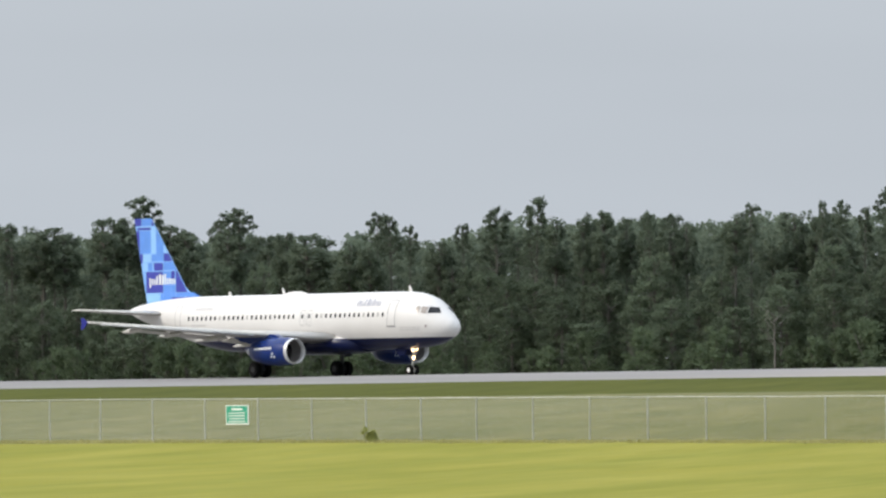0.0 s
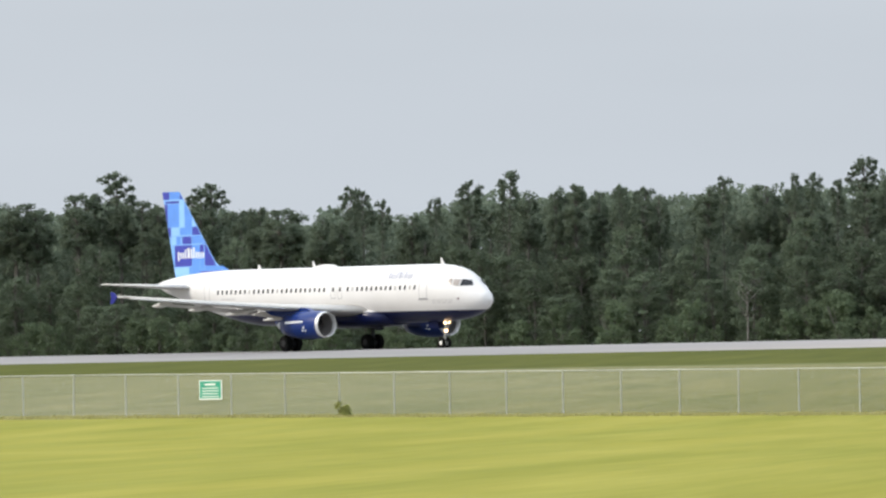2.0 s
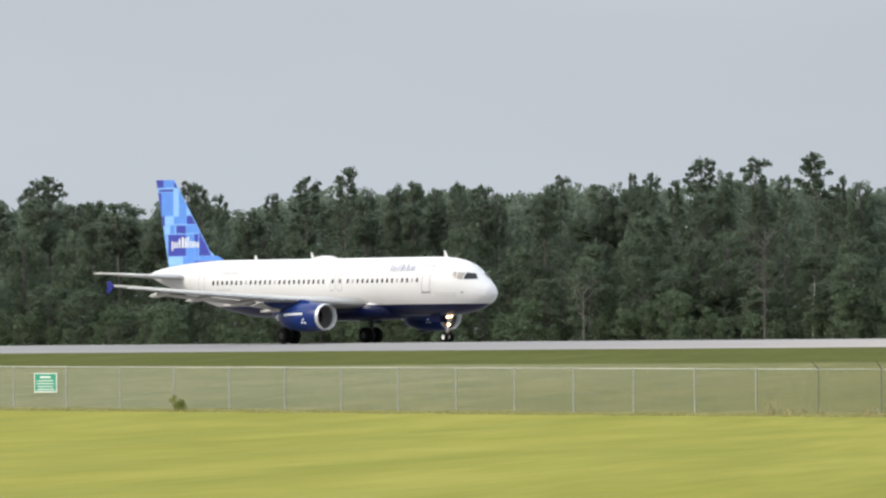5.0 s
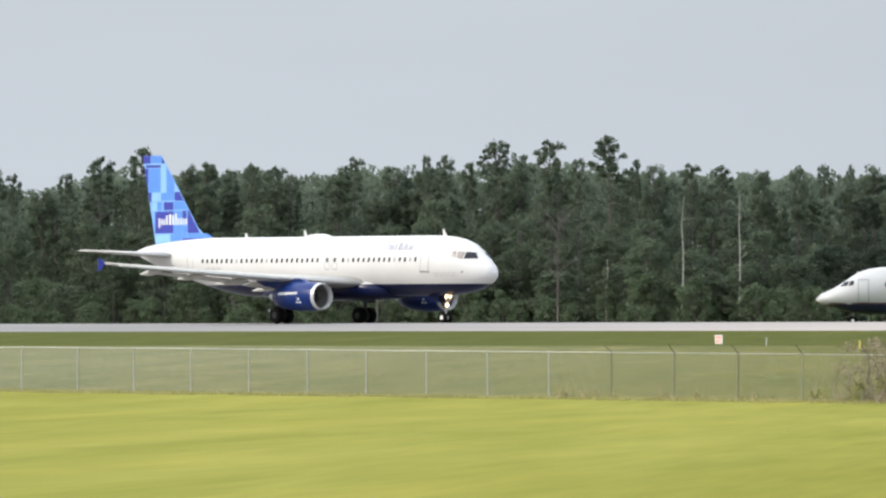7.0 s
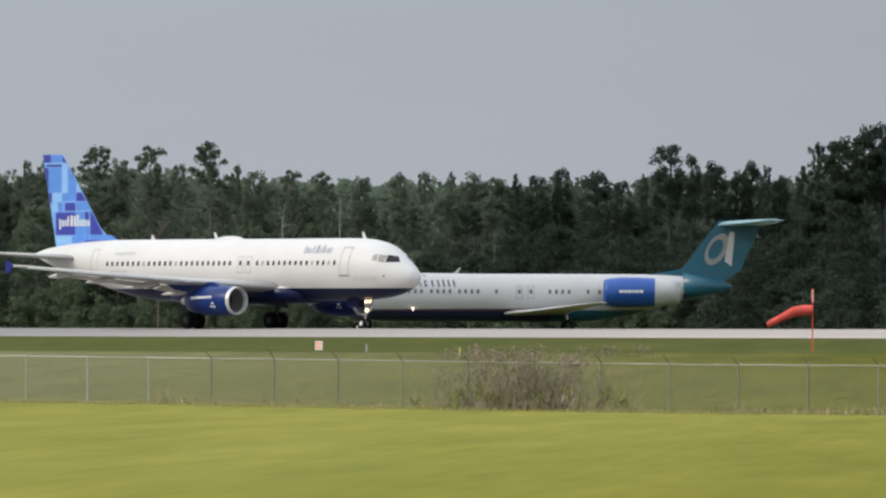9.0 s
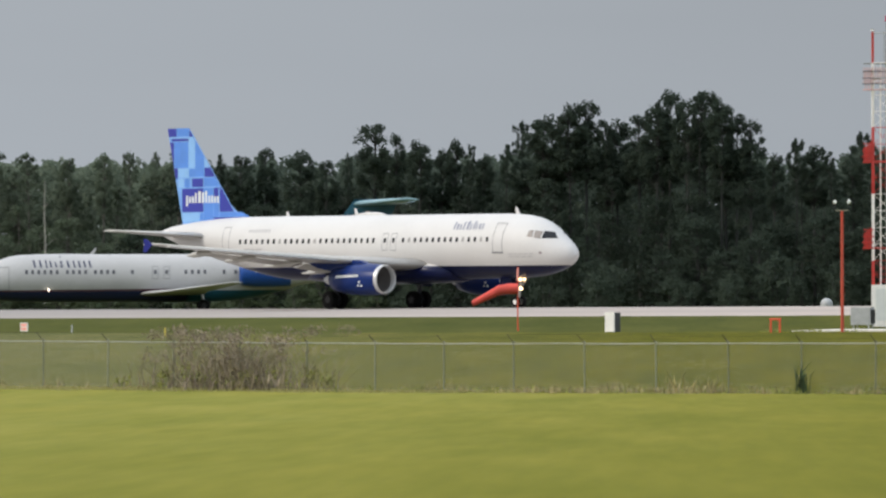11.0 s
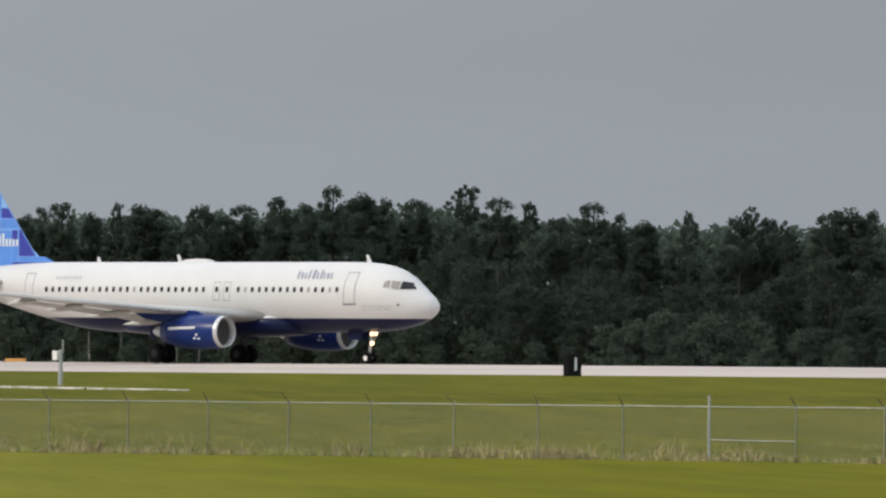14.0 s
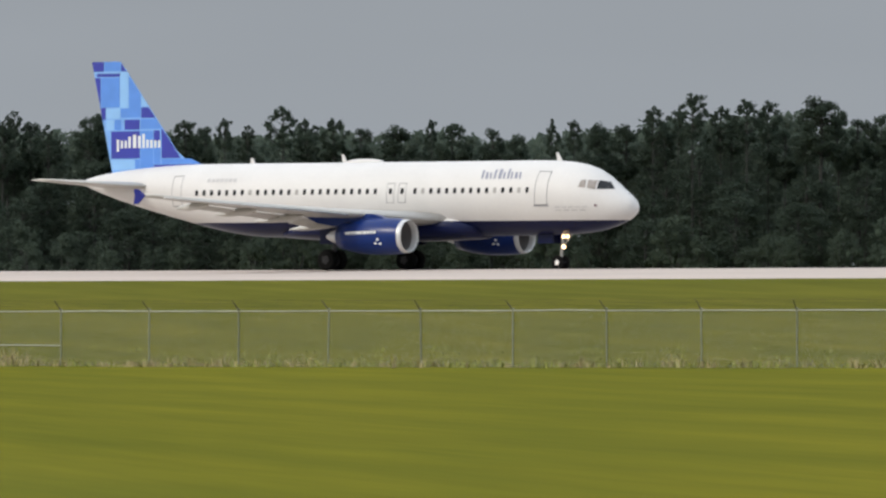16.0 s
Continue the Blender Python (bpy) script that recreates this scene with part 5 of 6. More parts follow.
def build_wood():
    rng = np.random.default_rng(7)
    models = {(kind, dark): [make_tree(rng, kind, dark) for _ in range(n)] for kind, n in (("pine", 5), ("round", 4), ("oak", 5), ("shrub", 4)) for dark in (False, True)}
    planted = set()

    def plant(kind, dark, x, y, wide, high):
        """One more tree of a kind; the first of each model is the model itself."""
        tree = models[kind, dark][rng.integers(len(models[kind, dark]))]
        m = pose(x, y, WOOD_Z - 0.05, 0, 0, rng.random() * 360)
        if tree.name in planted:
            s0 = tree.scale.copy()
            tree.scale = (1, 1, 1)
            ob = copy_thing(tree, m)
            tree.scale = s0
        else:
            planted.add(tree.name)
            ob = tree
            ob.matrix_basis = m
        ob.scale = (wide, wide, high)
    # the crowns that stand out
    for kind, rows in (("pine", WEST_PINES + MID_PINES + EAST_PINES), ("round", WEST_ROUND + MID_ROUND + HILL_ROUND + EAST_ROUND)):
        for x, h, w in rows:
            y = 716 + rng.random() * 7
            k = y / EDGE_Y
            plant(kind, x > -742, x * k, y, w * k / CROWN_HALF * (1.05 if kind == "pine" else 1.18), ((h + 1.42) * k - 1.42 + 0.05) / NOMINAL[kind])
    # the closed wood below them, in rows
    for y0, gap, low, high, kinds in ((711, 6.2, 0.32, 0.58, ("oak",)), (716, 5.6, 0.52, 0.80, ("oak",)), (720, 4.4, 0.80, 0.98, ("pine", "pine", "round"))):
        x = -965.0 * y0 / EDGE_Y
        while x < -440 * y0 / EDGE_Y:
            y = y0 + rng.normal() * 1.4
            h = canopy(x, y) * (low + (high - low) * rng.random())
            kind = kinds[rng.integers(len(kinds))]
            k = h / NOMINAL[kind]
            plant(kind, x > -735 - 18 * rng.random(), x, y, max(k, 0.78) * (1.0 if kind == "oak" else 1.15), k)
            x += gap * (0.6 + 0.8 * rng.random())
    x = -965.0
    while x < -430:
        h = 2.6 + 3.4 * rng.random() ** 1.5
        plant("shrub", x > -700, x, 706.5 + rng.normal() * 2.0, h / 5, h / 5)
        x += 1.8 + 1.6 * rng.random()
    for x, h, b in ((-760.0, 13.2, 2), (-768.0, 13.0, 1), (-779, 7.0, 1)):
        bare_tree(x * 709 / 720, 709, h * 709 / 720, rng, b + 2, PALEBARK, 0.45)
    bare_tree(-813.0 * 704 / 720, 704, 6.4, rng, 9, GREYBARK, 2.6)
    for x, h, wood in ((-599.8, 6.6, PALEBARK), (-596.2, 8.6, DIMBARK), (-589.9, 6.3, DIMBARK), (-587.5, 6.1, DIMBARK)):
        bare_tree(x * 704 / 707, 704, h, rng, 0, wood)
    bare_tree(-786.0 * 704 / 720, 704, 11.5, rng, 26, BROWNBARK, 1.5)
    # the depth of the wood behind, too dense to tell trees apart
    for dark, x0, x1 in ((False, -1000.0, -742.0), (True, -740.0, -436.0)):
        lots = []
        for y0, gap in ((725, 2.9), (731, 3.1), (738, 3.4)):
            x = x0 * y0 / EDGE_Y
            while x < x1 * y0 / EDGE_Y:
                y = y0 + rng.normal() * 1.2
                h = canopy(x, y) * (0.93 + 0.08 * rng.random())
                lots.append((x, y, h))
                x += gap * (0.7 + 0.6 * rng.random())
        clumps = []
        for x, y, h in lots:
            for i in range(42):
                u = 0.04 + 0.94 * rng.random()
                w = 2.6 * math.sqrt(max(0.05, 1 - (max(0.0, u - 0.6) / 0.42) ** 2))
                a, r = i * 2.4, w * rng.random() ** 0.4
                k = 0.62 + 0.35 * rng.random()
                clumps.append((x + math.cos(a) * r, y + math.sin(a) * r, WOOD_Z + min(h * u, h - k * 0.8), k, k * 0.85))
        v, f = leaves(rng, clumps, 26, 0.26, 0.8)
        clumps = []
        for x in np.arange(x0, x1, 1.9):
            for k in range(10):
                y = 746 + rng.random() * 12
                clumps.append((x * y / EDGE_Y + rng.normal(), y, WOOD_Z + canopy(x * y / EDGE_Y, y) * 0.90 * (k + rng.random()) / 10, 1.9, 1.5))
        far_v, far_f = leaves(rng, clumps, 48, 0.55, 0.8)
        v, f = np.concatenate((v, far_v)), np.concatenate((f, far_f + len(v)))
        tagged(new("deep_woods", leaf_mesh("deep_woods", v, f, FARSHADE if dark else FARLEAF)), "dense dark green depth of the wood" if dark else "dense grey-green depth of the wood", "woods", kind="stuff")


build_wood()

# ---- perimeter fence ----
FENCE_Y, POST_STEP, FENCE_X0 = 240.0, 3.018, -235.3


def rail_z(x):
    """Height of the top rail along the fence."""
    return 1.575 + 0.40 * min(1.0, max(0.0, (-236 - x) / 72))


def build_fence():
    fence = thing("chain_link_fence", "grey galvanised chain-link perimeter fence between two grass fields", "fence", (0, FENCE_Y, 0))
    bm = tube(bmesh.new(), (0, 0, -1.95), (0, 0, 0), 0.024, n=8)
    bmesh.ops.create_uvsphere(bm, u_segments=8, v_segments=5, radius=0.042, matrix=Matrix.Translation((0, 0, 0.01)))
    post = part("post", bm, GALV, fence)
    post.matrix_basis = pose(FENCE_X0, 0, rail_z(FENCE_X0))
    bm = tube(bmesh.new(), (0, 0, -1.95), (0, 0, 0.0), 0.024, n=8)
    pale = part("post", bm, GALVLIGHT, fence, "pale galvanised post")
    bm = tube(bmesh.new(), (0, 0, 0), (-0.05, -0.21, 0.26), 0.016, 0.011, 6)
    arm = part("barbed_wire_arm", bm, ARMRUST, fence)
    rng = np.random.default_rng(3)
    tops = []
    first = [True, True]
    for n in range(-33, 34):
        x = FENCE_X0 + POST_STEP * n
        z = rail_z(x)
        tops.append((x, z))
        m = pose(x, 0, z, 0, rng.normal() * 0.6, 0)
        if n < -8:
            if first[0]:
                pale.matrix_basis, first[0] = m, False
            else:
                share(pale, m, fence)
        elif n != 0:
            share(post, m, fence)
        if n >= -8 and n != 18:
            m = pose(x, -0.02, z, rng.normal() * 4, rng.normal() * 6, rng.normal() * 10)
            if first[1]:
                arm.matrix_basis, first[1] = m, False
            else:
                share(arm, m, fence)
    for (xa, za), (xb, zb) in zip(tops, tops[1:]):
        sag = rng.normal() * 0.006
        bm = bmesh.new()
        tube(bm, (xa, 0, za - 0.03), ((xa + xb) / 2, 0, (za + zb) / 2 - 0.03 + sag), 0.018, n=6, caps=False)
        tube(bm, ((xa + xb) / 2, 0, (za + zb) / 2 - 0.03 + sag), (xb, 0, zb - 0.03), 0.018, n=6, caps=False)
        part("top_rail", bm, GALVLIGHT if xa < -262 else GALVRAIL, fence)
    bm = bmesh.new()
    for dy, dz in ((-0.09, 0.11), (-0.15, 0.18), (-0.205, 0.25)):
        for (xa, za), (xb, zb) in zip(tops[25:], tops[26:]):
            tube(bm, (xa - 0.04, dy, za + dz), (xb - 0.04, dy, zb + dz), 0.003, n=3, caps=False)
    part("barbed_wire", bm, DARK, fence)
    # woven mesh, as two sets of slanting wires
    verts, faces = [], []
    x0, x1, pitch, w = tops[0][0], tops[-1][0], 0.085, 0.0032
    x = x0
    while x < x1:
        top = rail_z(x) - 0.04
        low = top - 1.52
        for s in (1, -1):
            xa, xb = (x, x + 1.52) if s > 0 else (x + 1.52, x)
            k = len(verts)
            verts += [(xa - w, 0.03, low), (xa + w, 0.03, low), (xb + w, 0.03, top), (xb - w, 0.03, top)]
            faces.append((k, k + 1, k + 2, k + 3))
        x += pitch
    link("chain_link_mesh", verts, faces, WIRE, fence, "fine woven wire mesh")
    # braced corner bay with a taller end post
    xg = FENCE_X0 + POST_STEP * 18
    part("end_post", tube(bmesh.new(), (xg, 0, -0.3), (xg, 0, rail_z(xg) + 0.28), 0.04, n=10), GALVRAIL, fence, "taller end post")
    part("brace_rail", tube(bmesh.new(), (xg, 0, 0.62), (xg + POST_STEP, 0, 0.60), 0.018, n=6), GALVRAIL, fence)


def build_sign():
    sign = thing("warning_sign", "green and white notice board wired to the chain-link fence", "sign", (-299.78, FENCE_Y - 0.05, 1.33))
    bm = bmesh.new()
    box(bm, -0.64, 0.64, -0.012, 0.012, -0.345, 0.345, 0.006)
    part("board", bm, SIGNWHITE, sign)
    bm = bmesh.new()
    box(bm, -0.59, 0.59, -0.020, -0.013, -0.29, 0.315)
    part("face", bm, GREENSIGN, sign)
    for z, h, w in ((0.20, 0.07, 0.30), (0.07, 0.035, 0.46), (-0.03, 0.035, 0.48), (-0.13, 0.035, 0.44), (-0.23, 0.035, 0.48)):
        bm = bmesh.new()
        box(bm, -w, w, -0.026, -0.021, z - h / 2, z + h / 2)
        part("lettering_bar", bm, SIGNWHITE, sign)


def blades(rng, rows, per, lean=0.35, wide=0.012):
    """Grass and weed stalks: rows of (x, y, z, spread, height)."""
    v, f = [], []
    for x, y, z, s, h in rows:
        for _ in range(per):
            a, r = rng.random() * 6.28, s * rng.random() ** 0.5
            b = Vector((x + math.cos(a) * r, y + math.sin(a) * r, z - 0.03))
            d = Vector((rng.normal() * lean, rng.normal() * lean, 1.0)).normalized()
            k = h * (0.45 + 0.6 * rng.random())
            side = Vector((math.cos(a + 1.2), math.sin(a + 1.2), 0)) * wide * (0.6 + rng.random())
            m = b + d * k * 0.6
            t = m + (d + Vector((rng.normal(), rng.normal(), -0.3)) * 0.45).normalized() * k * 0.4
            i = len(v)
            v += [b - side, b + side, m + side * 0.8, m - side * 0.8, t]
            f += [(i, i + 1, i + 2, i + 3), (i + 3, i + 2, i + 4)]
    return v, f


def build_weeds():
    rng = np.random.default_rng(11)
    rows = []
    for x in np.arange(-262, -140, 0.22):
        k = 0.5 + 0.5 * noise.noise((x * 0.35, 0, 3))
        if rng.random() < 0.35 + 0.6 * k:
            rows.append((x, 240 + rng.normal() * 0.7, ground_z(x, 240), 0.18, 0.16 + 0.7 * k * rng.random()))
    for x0, x1 in ((-190.2, -185.3), (-182.8, -182.0), (-180.4, -179.0)):
        for x in np.arange(x0, x1, 0.16):
            rows.append((x, 240 + rng.normal() * 0.6, ground_z(x, 240), 0.2, 0.45 + 0.4 * rng.random()))
    # thick dead patches
    for x0, x1, h in ((-231.5, -224.0, 0.62), (-217.5, -216.2, 0.4), (-190.2, -185.3, 0.62), (-183.0, -179.0, 0.5), (-176.0, -172.0, 0.4), (-205.0, -198.0, 0.42)):
        for x in np.arange(x0, x1, 0.12):
            rows.append((x, 240 + rng.normal() * 0.7, ground_z(x, 240), 0.3, h * (0.6 + 0.5 * rng.random()) * (0.7 + 0.5 * noise.noise((x * 0.9, 1, 2)))))
    # taller stalks scattered before the mesh
    for x in (-224.6, -223.9, -209.4, -207.8, -207.2, -204.9, -203.5, -202.8, -200.7, -197.3, -193.9):
        rows += [(x + rng.normal() * 0.4, 239.8 + rng.normal() * 0.5, ground_z(x, 240), 0.25, 0.6 + 0.4 * rng.random()) for _ in range(3)]
    v, f = blades(rng, rows, 12, 0.5)
    tagged(link("dry_weeds", v, f, DRYWEED), "tan dry weeds along the foot of the fence", "weeds", kind="stuff")
    rows = [(x, 240.6 + rng.normal() * 1.1, ground_z(x, 240), 0.3, 0.14 + 0.22 * rng.random() + 0.45 * max(0.0, noise.noise((x * 0.7, 2, 8))) * rng.random()) for x in np.arange(-238, -140, 0.13)]
    # low tufts over the rough ground behind the mesh
    for _ in range(520):
        x, y = -236 + 96 * rng.random(), 241.5 + 26 * rng.random() ** 1.6
        if noise.noise((x * 0.22, y * 0.1, 4)) > -0.05:
            rows.append((x, y, ground_z(x, y), 0.4, 0.10 + 0.16 * rng.random()))
    # tufts along the edge of the concrete by the hut
    for x in np.arange(-364, -324, 0.2):
        if noise.noise((x * 0.4, 5, 1)) > -0.08:
            y = (394.3 if x < -348.9 else 394.5 - (x + 348.9) * 0.257) - 0.25 - 0.5 * rng.random()
            rows.append((x, y, ground_z(x, y), 0.3, 0.14 + 0.16 * rng.random()))
    v, f = blades(rng, rows, 10, wide=0.014)
    tagged(link("green_weeds", v, f, GREENWEED), "unmown green grass along the foot of the fence", "grass", kind="stuff")
    rows = [(x, 239.3 + rng.normal() * 0.9, ground_z(x, 239.5), 0.6, 0.13 + 0.07 * rng.random()) for x in np.arange(-330, -232, 0.09)]
    v, f = blades(rng, rows, 18, wide=0.015)
    tagged(link("straw_grass", v, f, STRAW), "tall straw-coloured grass along the foot of the fence", "grass", kind="stuff")
    for x, h, s, n in ((-219.9, 1.15, 0.20, 30), (-212.3, 0.85, 0.10, 20), (-216.0, 0.35, 0.1, 16)):
        t = thing("weed_plant", "dark green upright weed growing against the fence", "plant", (x, 239.7, ground_z(x, 239.7)), group="dark weeds by the fence")
        v, f = blades(rng, [(0, 0, 0, s, h)], n, 0.11, 0.032)
        link("foliage", v, f, DARKWEED, t)
    t = thing("small_bush", "small olive bush in the grass by the fence", "bush", (-291.5, 239.2, ground_z(-291.5, 239.2)))
    lv, lf = leaves(rng, [(rng.normal() * 0.14, rng.normal() * 0.14, 0.12 + 0.3 * rng.random(), 0.15, 0.14) for _ in range(9)], 60, 0.04)
    ob = new("crown", leaf_mesh("crown", lv, lf, GREENWEED))
    ob.parent = t
    bm = bmesh.new()
    for i in range(6):
        tube(bm, (0, 0, 0), (rng.normal() * 0.15, rng.normal() * 0.15, 0.4), 0.012, 0.005, 4, False)
    part("stem", bm, BARK, t)
    # leafy sapling that leans over the far end of the fence
    t = thing("sapling", "leafy young tree with bright green leaves leaning over the fence", "tree", (-317.2, 239.0, ground_z(-317.2, 239)))
    bm = bmesh.new()
    tube(bm, (0, 0, -0.1), (0.2, 0, 1.3), 0.06, 0.045, 6, False)
    tube(bm, (0.2, 0, 1.3), (1.3, 0, 1.9), 0.04, 0.02, 6, False)
    tube(bm, (0.2, 0, 1.3), (0.1, 0, 2.3), 0.04, 0.02, 6, False)
    tube(bm, (1.3, 0, 1.9), (2.9, -0.1, 1.7), 0.02, 0.01, 6, False)
    part("trunk", bm, BARK, t)
    cl = [(0.2 + 2.6 * u, rng.normal() * 0.2, 1.98 - 0.25 * u + rng.normal() * 0.14, 0.34 - 0.12 * u, 0.22) for u in np.linspace(0, 1, 10)] + [(rng.normal() * 0.4, rng.normal() * 0.3, 2.0 + rng.random() * 0.35, 0.35, 0.25) for _ in range(6)]
    cl += [(2.2 + 0.4 * rng.random(), 0, 1.45 + 0.3 * rng.random(), 0.14, 0.14) for _ in range(5)]
    lv, lf = leaves(rng, cl, 80, 0.065)
    ob = new("crown", leaf_mesh("crown", lv, lf, SHRUBBRIGHT))
    ob.parent = t


def build_brush():
    rng = np.random.default_rng(5)
    t = thing("dead_brush", "tall tangle of brown dead brush grown through the fence", "bush", (-244.6, 240.0, ground_z(-244.6, 240)))
    v, f = [], []
    for i in range(620):
        x = max(-4.3, min(4.3, rng.normal() * 1.5 + (rng.random() - 0.5) * 4.0))
        h = (1.95 - 0.10 * abs(x + 0.3) ** 1.1) * (0.55 + 0.5 * rng.random())
        p = Vector((x, rng.normal() * 0.55, -0.05))
        d = Vector((rng.normal() * 0.22, rng.normal() * 0.22, 1))
        for j in range(5):
            q = p + d.normalized() * h / 5
            s = Vector((rng.normal(), rng.normal(), 0)).normalized() * 0.013 * (1 - 0.14 * j)
            k = len(v)
            v += [p - s, p + s, q + s, q - s]
            f.append((k, k + 1, k + 2, k + 3))
            if j > 1:
                e = q + Vector((rng.normal(), rng.normal(), 0.4 + rng.normal() * 0.4)) * 0.22
                k = len(v)
                v += [q - s * 0.6, q + s * 0.6, e]
                f.append((k, k + 1, k + 2))
            d += Vector((rng.normal() * 0.25, rng.normal() * 0.25, -0.05))
            p = q
    link("twig_tangle", v, f, BROWNTWIG, t, "tangled brown twigs")
    cl = [(max(-4.4, min(4.0, rng.normal() * 1.8 - 0.2)), rng.normal() * 0.5, 0.7 + 1.25 * rng.random() ** 0.7, 0.36, 0.22) for _ in range(90)]
    lv, lf = leaves(rng, cl, 60, 0.032)
    ob = new("dead_foliage", leaf_mesh("dead_foliage", lv, lf, BROWNTWIG))
    ob.parent = t
    cl = [(max(-4.2, min(4.2, rng.normal() * 2.2)), rng.normal() * 0.4, 0.12 + 0.5 * rng.random(), 0.3, 0.22) for _ in range(26)]
    lv, lf = leaves(rng, cl, 46, 0.05)
    ob = new("green_growth", leaf_mesh("green_growth", lv, lf, GREENWEED))
    ob.parent = t


def on_bank(x, y, dz=0.0):
    return (x, y, ground_z(x, y) + dz)


# ---- weather and radio station by the runway ----
def build_pad():
    for name, pts in (("concrete_pad", ((-362.6, 394.5), (-349, 394.5), (-349, 400.5), (-365.5, 400.5))), ("concrete_path", ((-348.9, 394.6), (-324, 388.2), (-324, 389.2), (-348.9, 399.0)))):
        verts = [on_bank(x, y, 0.07) for x, y in pts] + [on_bank(x, y, -0.2) for x, y in pts]
        faces = [(0, 1, 2, 3), (0, 4, 5, 1), (1, 5, 6, 2), (2, 6, 7, 3), (3, 7, 4, 0)]
        tagged(link(name, verts, faces, CONCRETE), "pale worn concrete slab in the grass" if name == "concrete_pad" else "narrow pale concrete strip in the grass", "pavement", kind="structure")


def build_hut():
    hut = thing("equipment_hut", "red and white checkered equipment hut on a concrete pad", "hut", on_bank(-377.0, 419.0, 0.02))
    W, D, H = 4.05, 3.65, 3.2
    thick = 0.12
    # wall panels, alternately red and white, with sun and shade mixed into their colours
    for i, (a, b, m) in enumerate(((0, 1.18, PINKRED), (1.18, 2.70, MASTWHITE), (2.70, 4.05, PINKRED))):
        bm = bmesh.new()
        if i == 1:
            box(bm, a, a + 0.06, 0, thick, 0, H)
            box(bm, b - 0.03, b, 0, thick, 0, H)
            box(bm, a + 0.06, b - 0.03, 0, thick, 2.15, H)
        else:
            box(bm, a, b, 0, thick, 0, H)
        part("wall_panel", bm, m, hut)
    for a, b, m in ((0.0, 1.85, HUTSHADE), (1.85, 3.65, RED)):
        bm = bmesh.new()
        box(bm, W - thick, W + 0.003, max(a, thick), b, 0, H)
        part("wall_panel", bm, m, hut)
    bm = bmesh.new()
    box(bm, 0, thick, thick, D, 0, H)
    part("wall_panel", bm, RED, hut)
    bm = bmesh.new()
    box(bm, thick, W - thick, D - thick, D, 0, H)
    part("wall_panel", bm, MASTWHITE, hut)
    bm = bmesh.new()
    box(bm, -0.04, W + 0.05, -0.05, D + 0.05, H, H + 0.07, 0.015)
    part("roof", bm, PINKRED, hut)
    bm = bmesh.new()
    box(bm, 1.25, 2.66, 0.02, 0.07, 0.02, 2.13)
    door = part("door", bm, MASTWHITE, hut, "white steel door with a grey upper panel")
    bm = bmesh.new()
    box(bm, 1.36, 2.58, 0.002, 0.018, 1.42, 2.10)
    part("door_panel", bm, GREYBOX, door)
    for x in (1.86, 1.98):
        bm = bmesh.new()
        box(bm, x, x + 0.08, -0.008, 0.0, 1.7, 1.9)
        part("notice", bm, DARK, door)
    bm = bmesh.new()
    box(bm, 2.44, 2.54, -0.05, 0.018, 1.0, 1.12, 0.01)
    part("door_handle", bm, DARK, door)
    bm = bmesh.new()
    box(bm, 1.15, 2.62, -0.55, -0.02, 2.54, 2.60)
    bmesh.ops.rotate(bm, verts=bm.verts, cent=(0, 0, 2.56), matrix=Matrix.Rotation(radians(14), 3, "X"))
    part("canopy", bm, MASTWHITE, hut)
    bm = bmesh.new()
    box(bm, W + 0.006, W + 0.28, 0.45, 0.80, 2.25, 2.66, 0.05)
    part("wall_lamp", bm, MASTWHITE, hut)
    bm = bmesh.new()
    box(bm, W + 0.006, W + 0.34, 2.15, 3.1, 1.92, 2.46, 0.03)
    ac = part("air_conditioner", bm, MASTWHITE, hut, "window air conditioner")
    for z in np.arange(2.00, 2.40, 0.13):
        bm = bmesh.new()
        box(bm, W + 0.342, W + 0.352, 2.25, 2.62, z, z + 0.08)
        part("louvre", bm, DARK, ac)
    bm = bmesh.new()
    tube(bm, (2.7, 1.2, H + 0.07), (2.7, 1.2, H + 1.4), 0.02, n=6)
    for a in (0.4, 2.5, 4.6):
        tube(bm, (2.7, 1.2, H + 0.95), (2.7 + math.cos(a) * 0.85, 1.2 + math.sin(a) * 0.85, H + 0.62), 0.014, n=5)
    part("roof_aerial", bm, GALVLIGHT, hut)


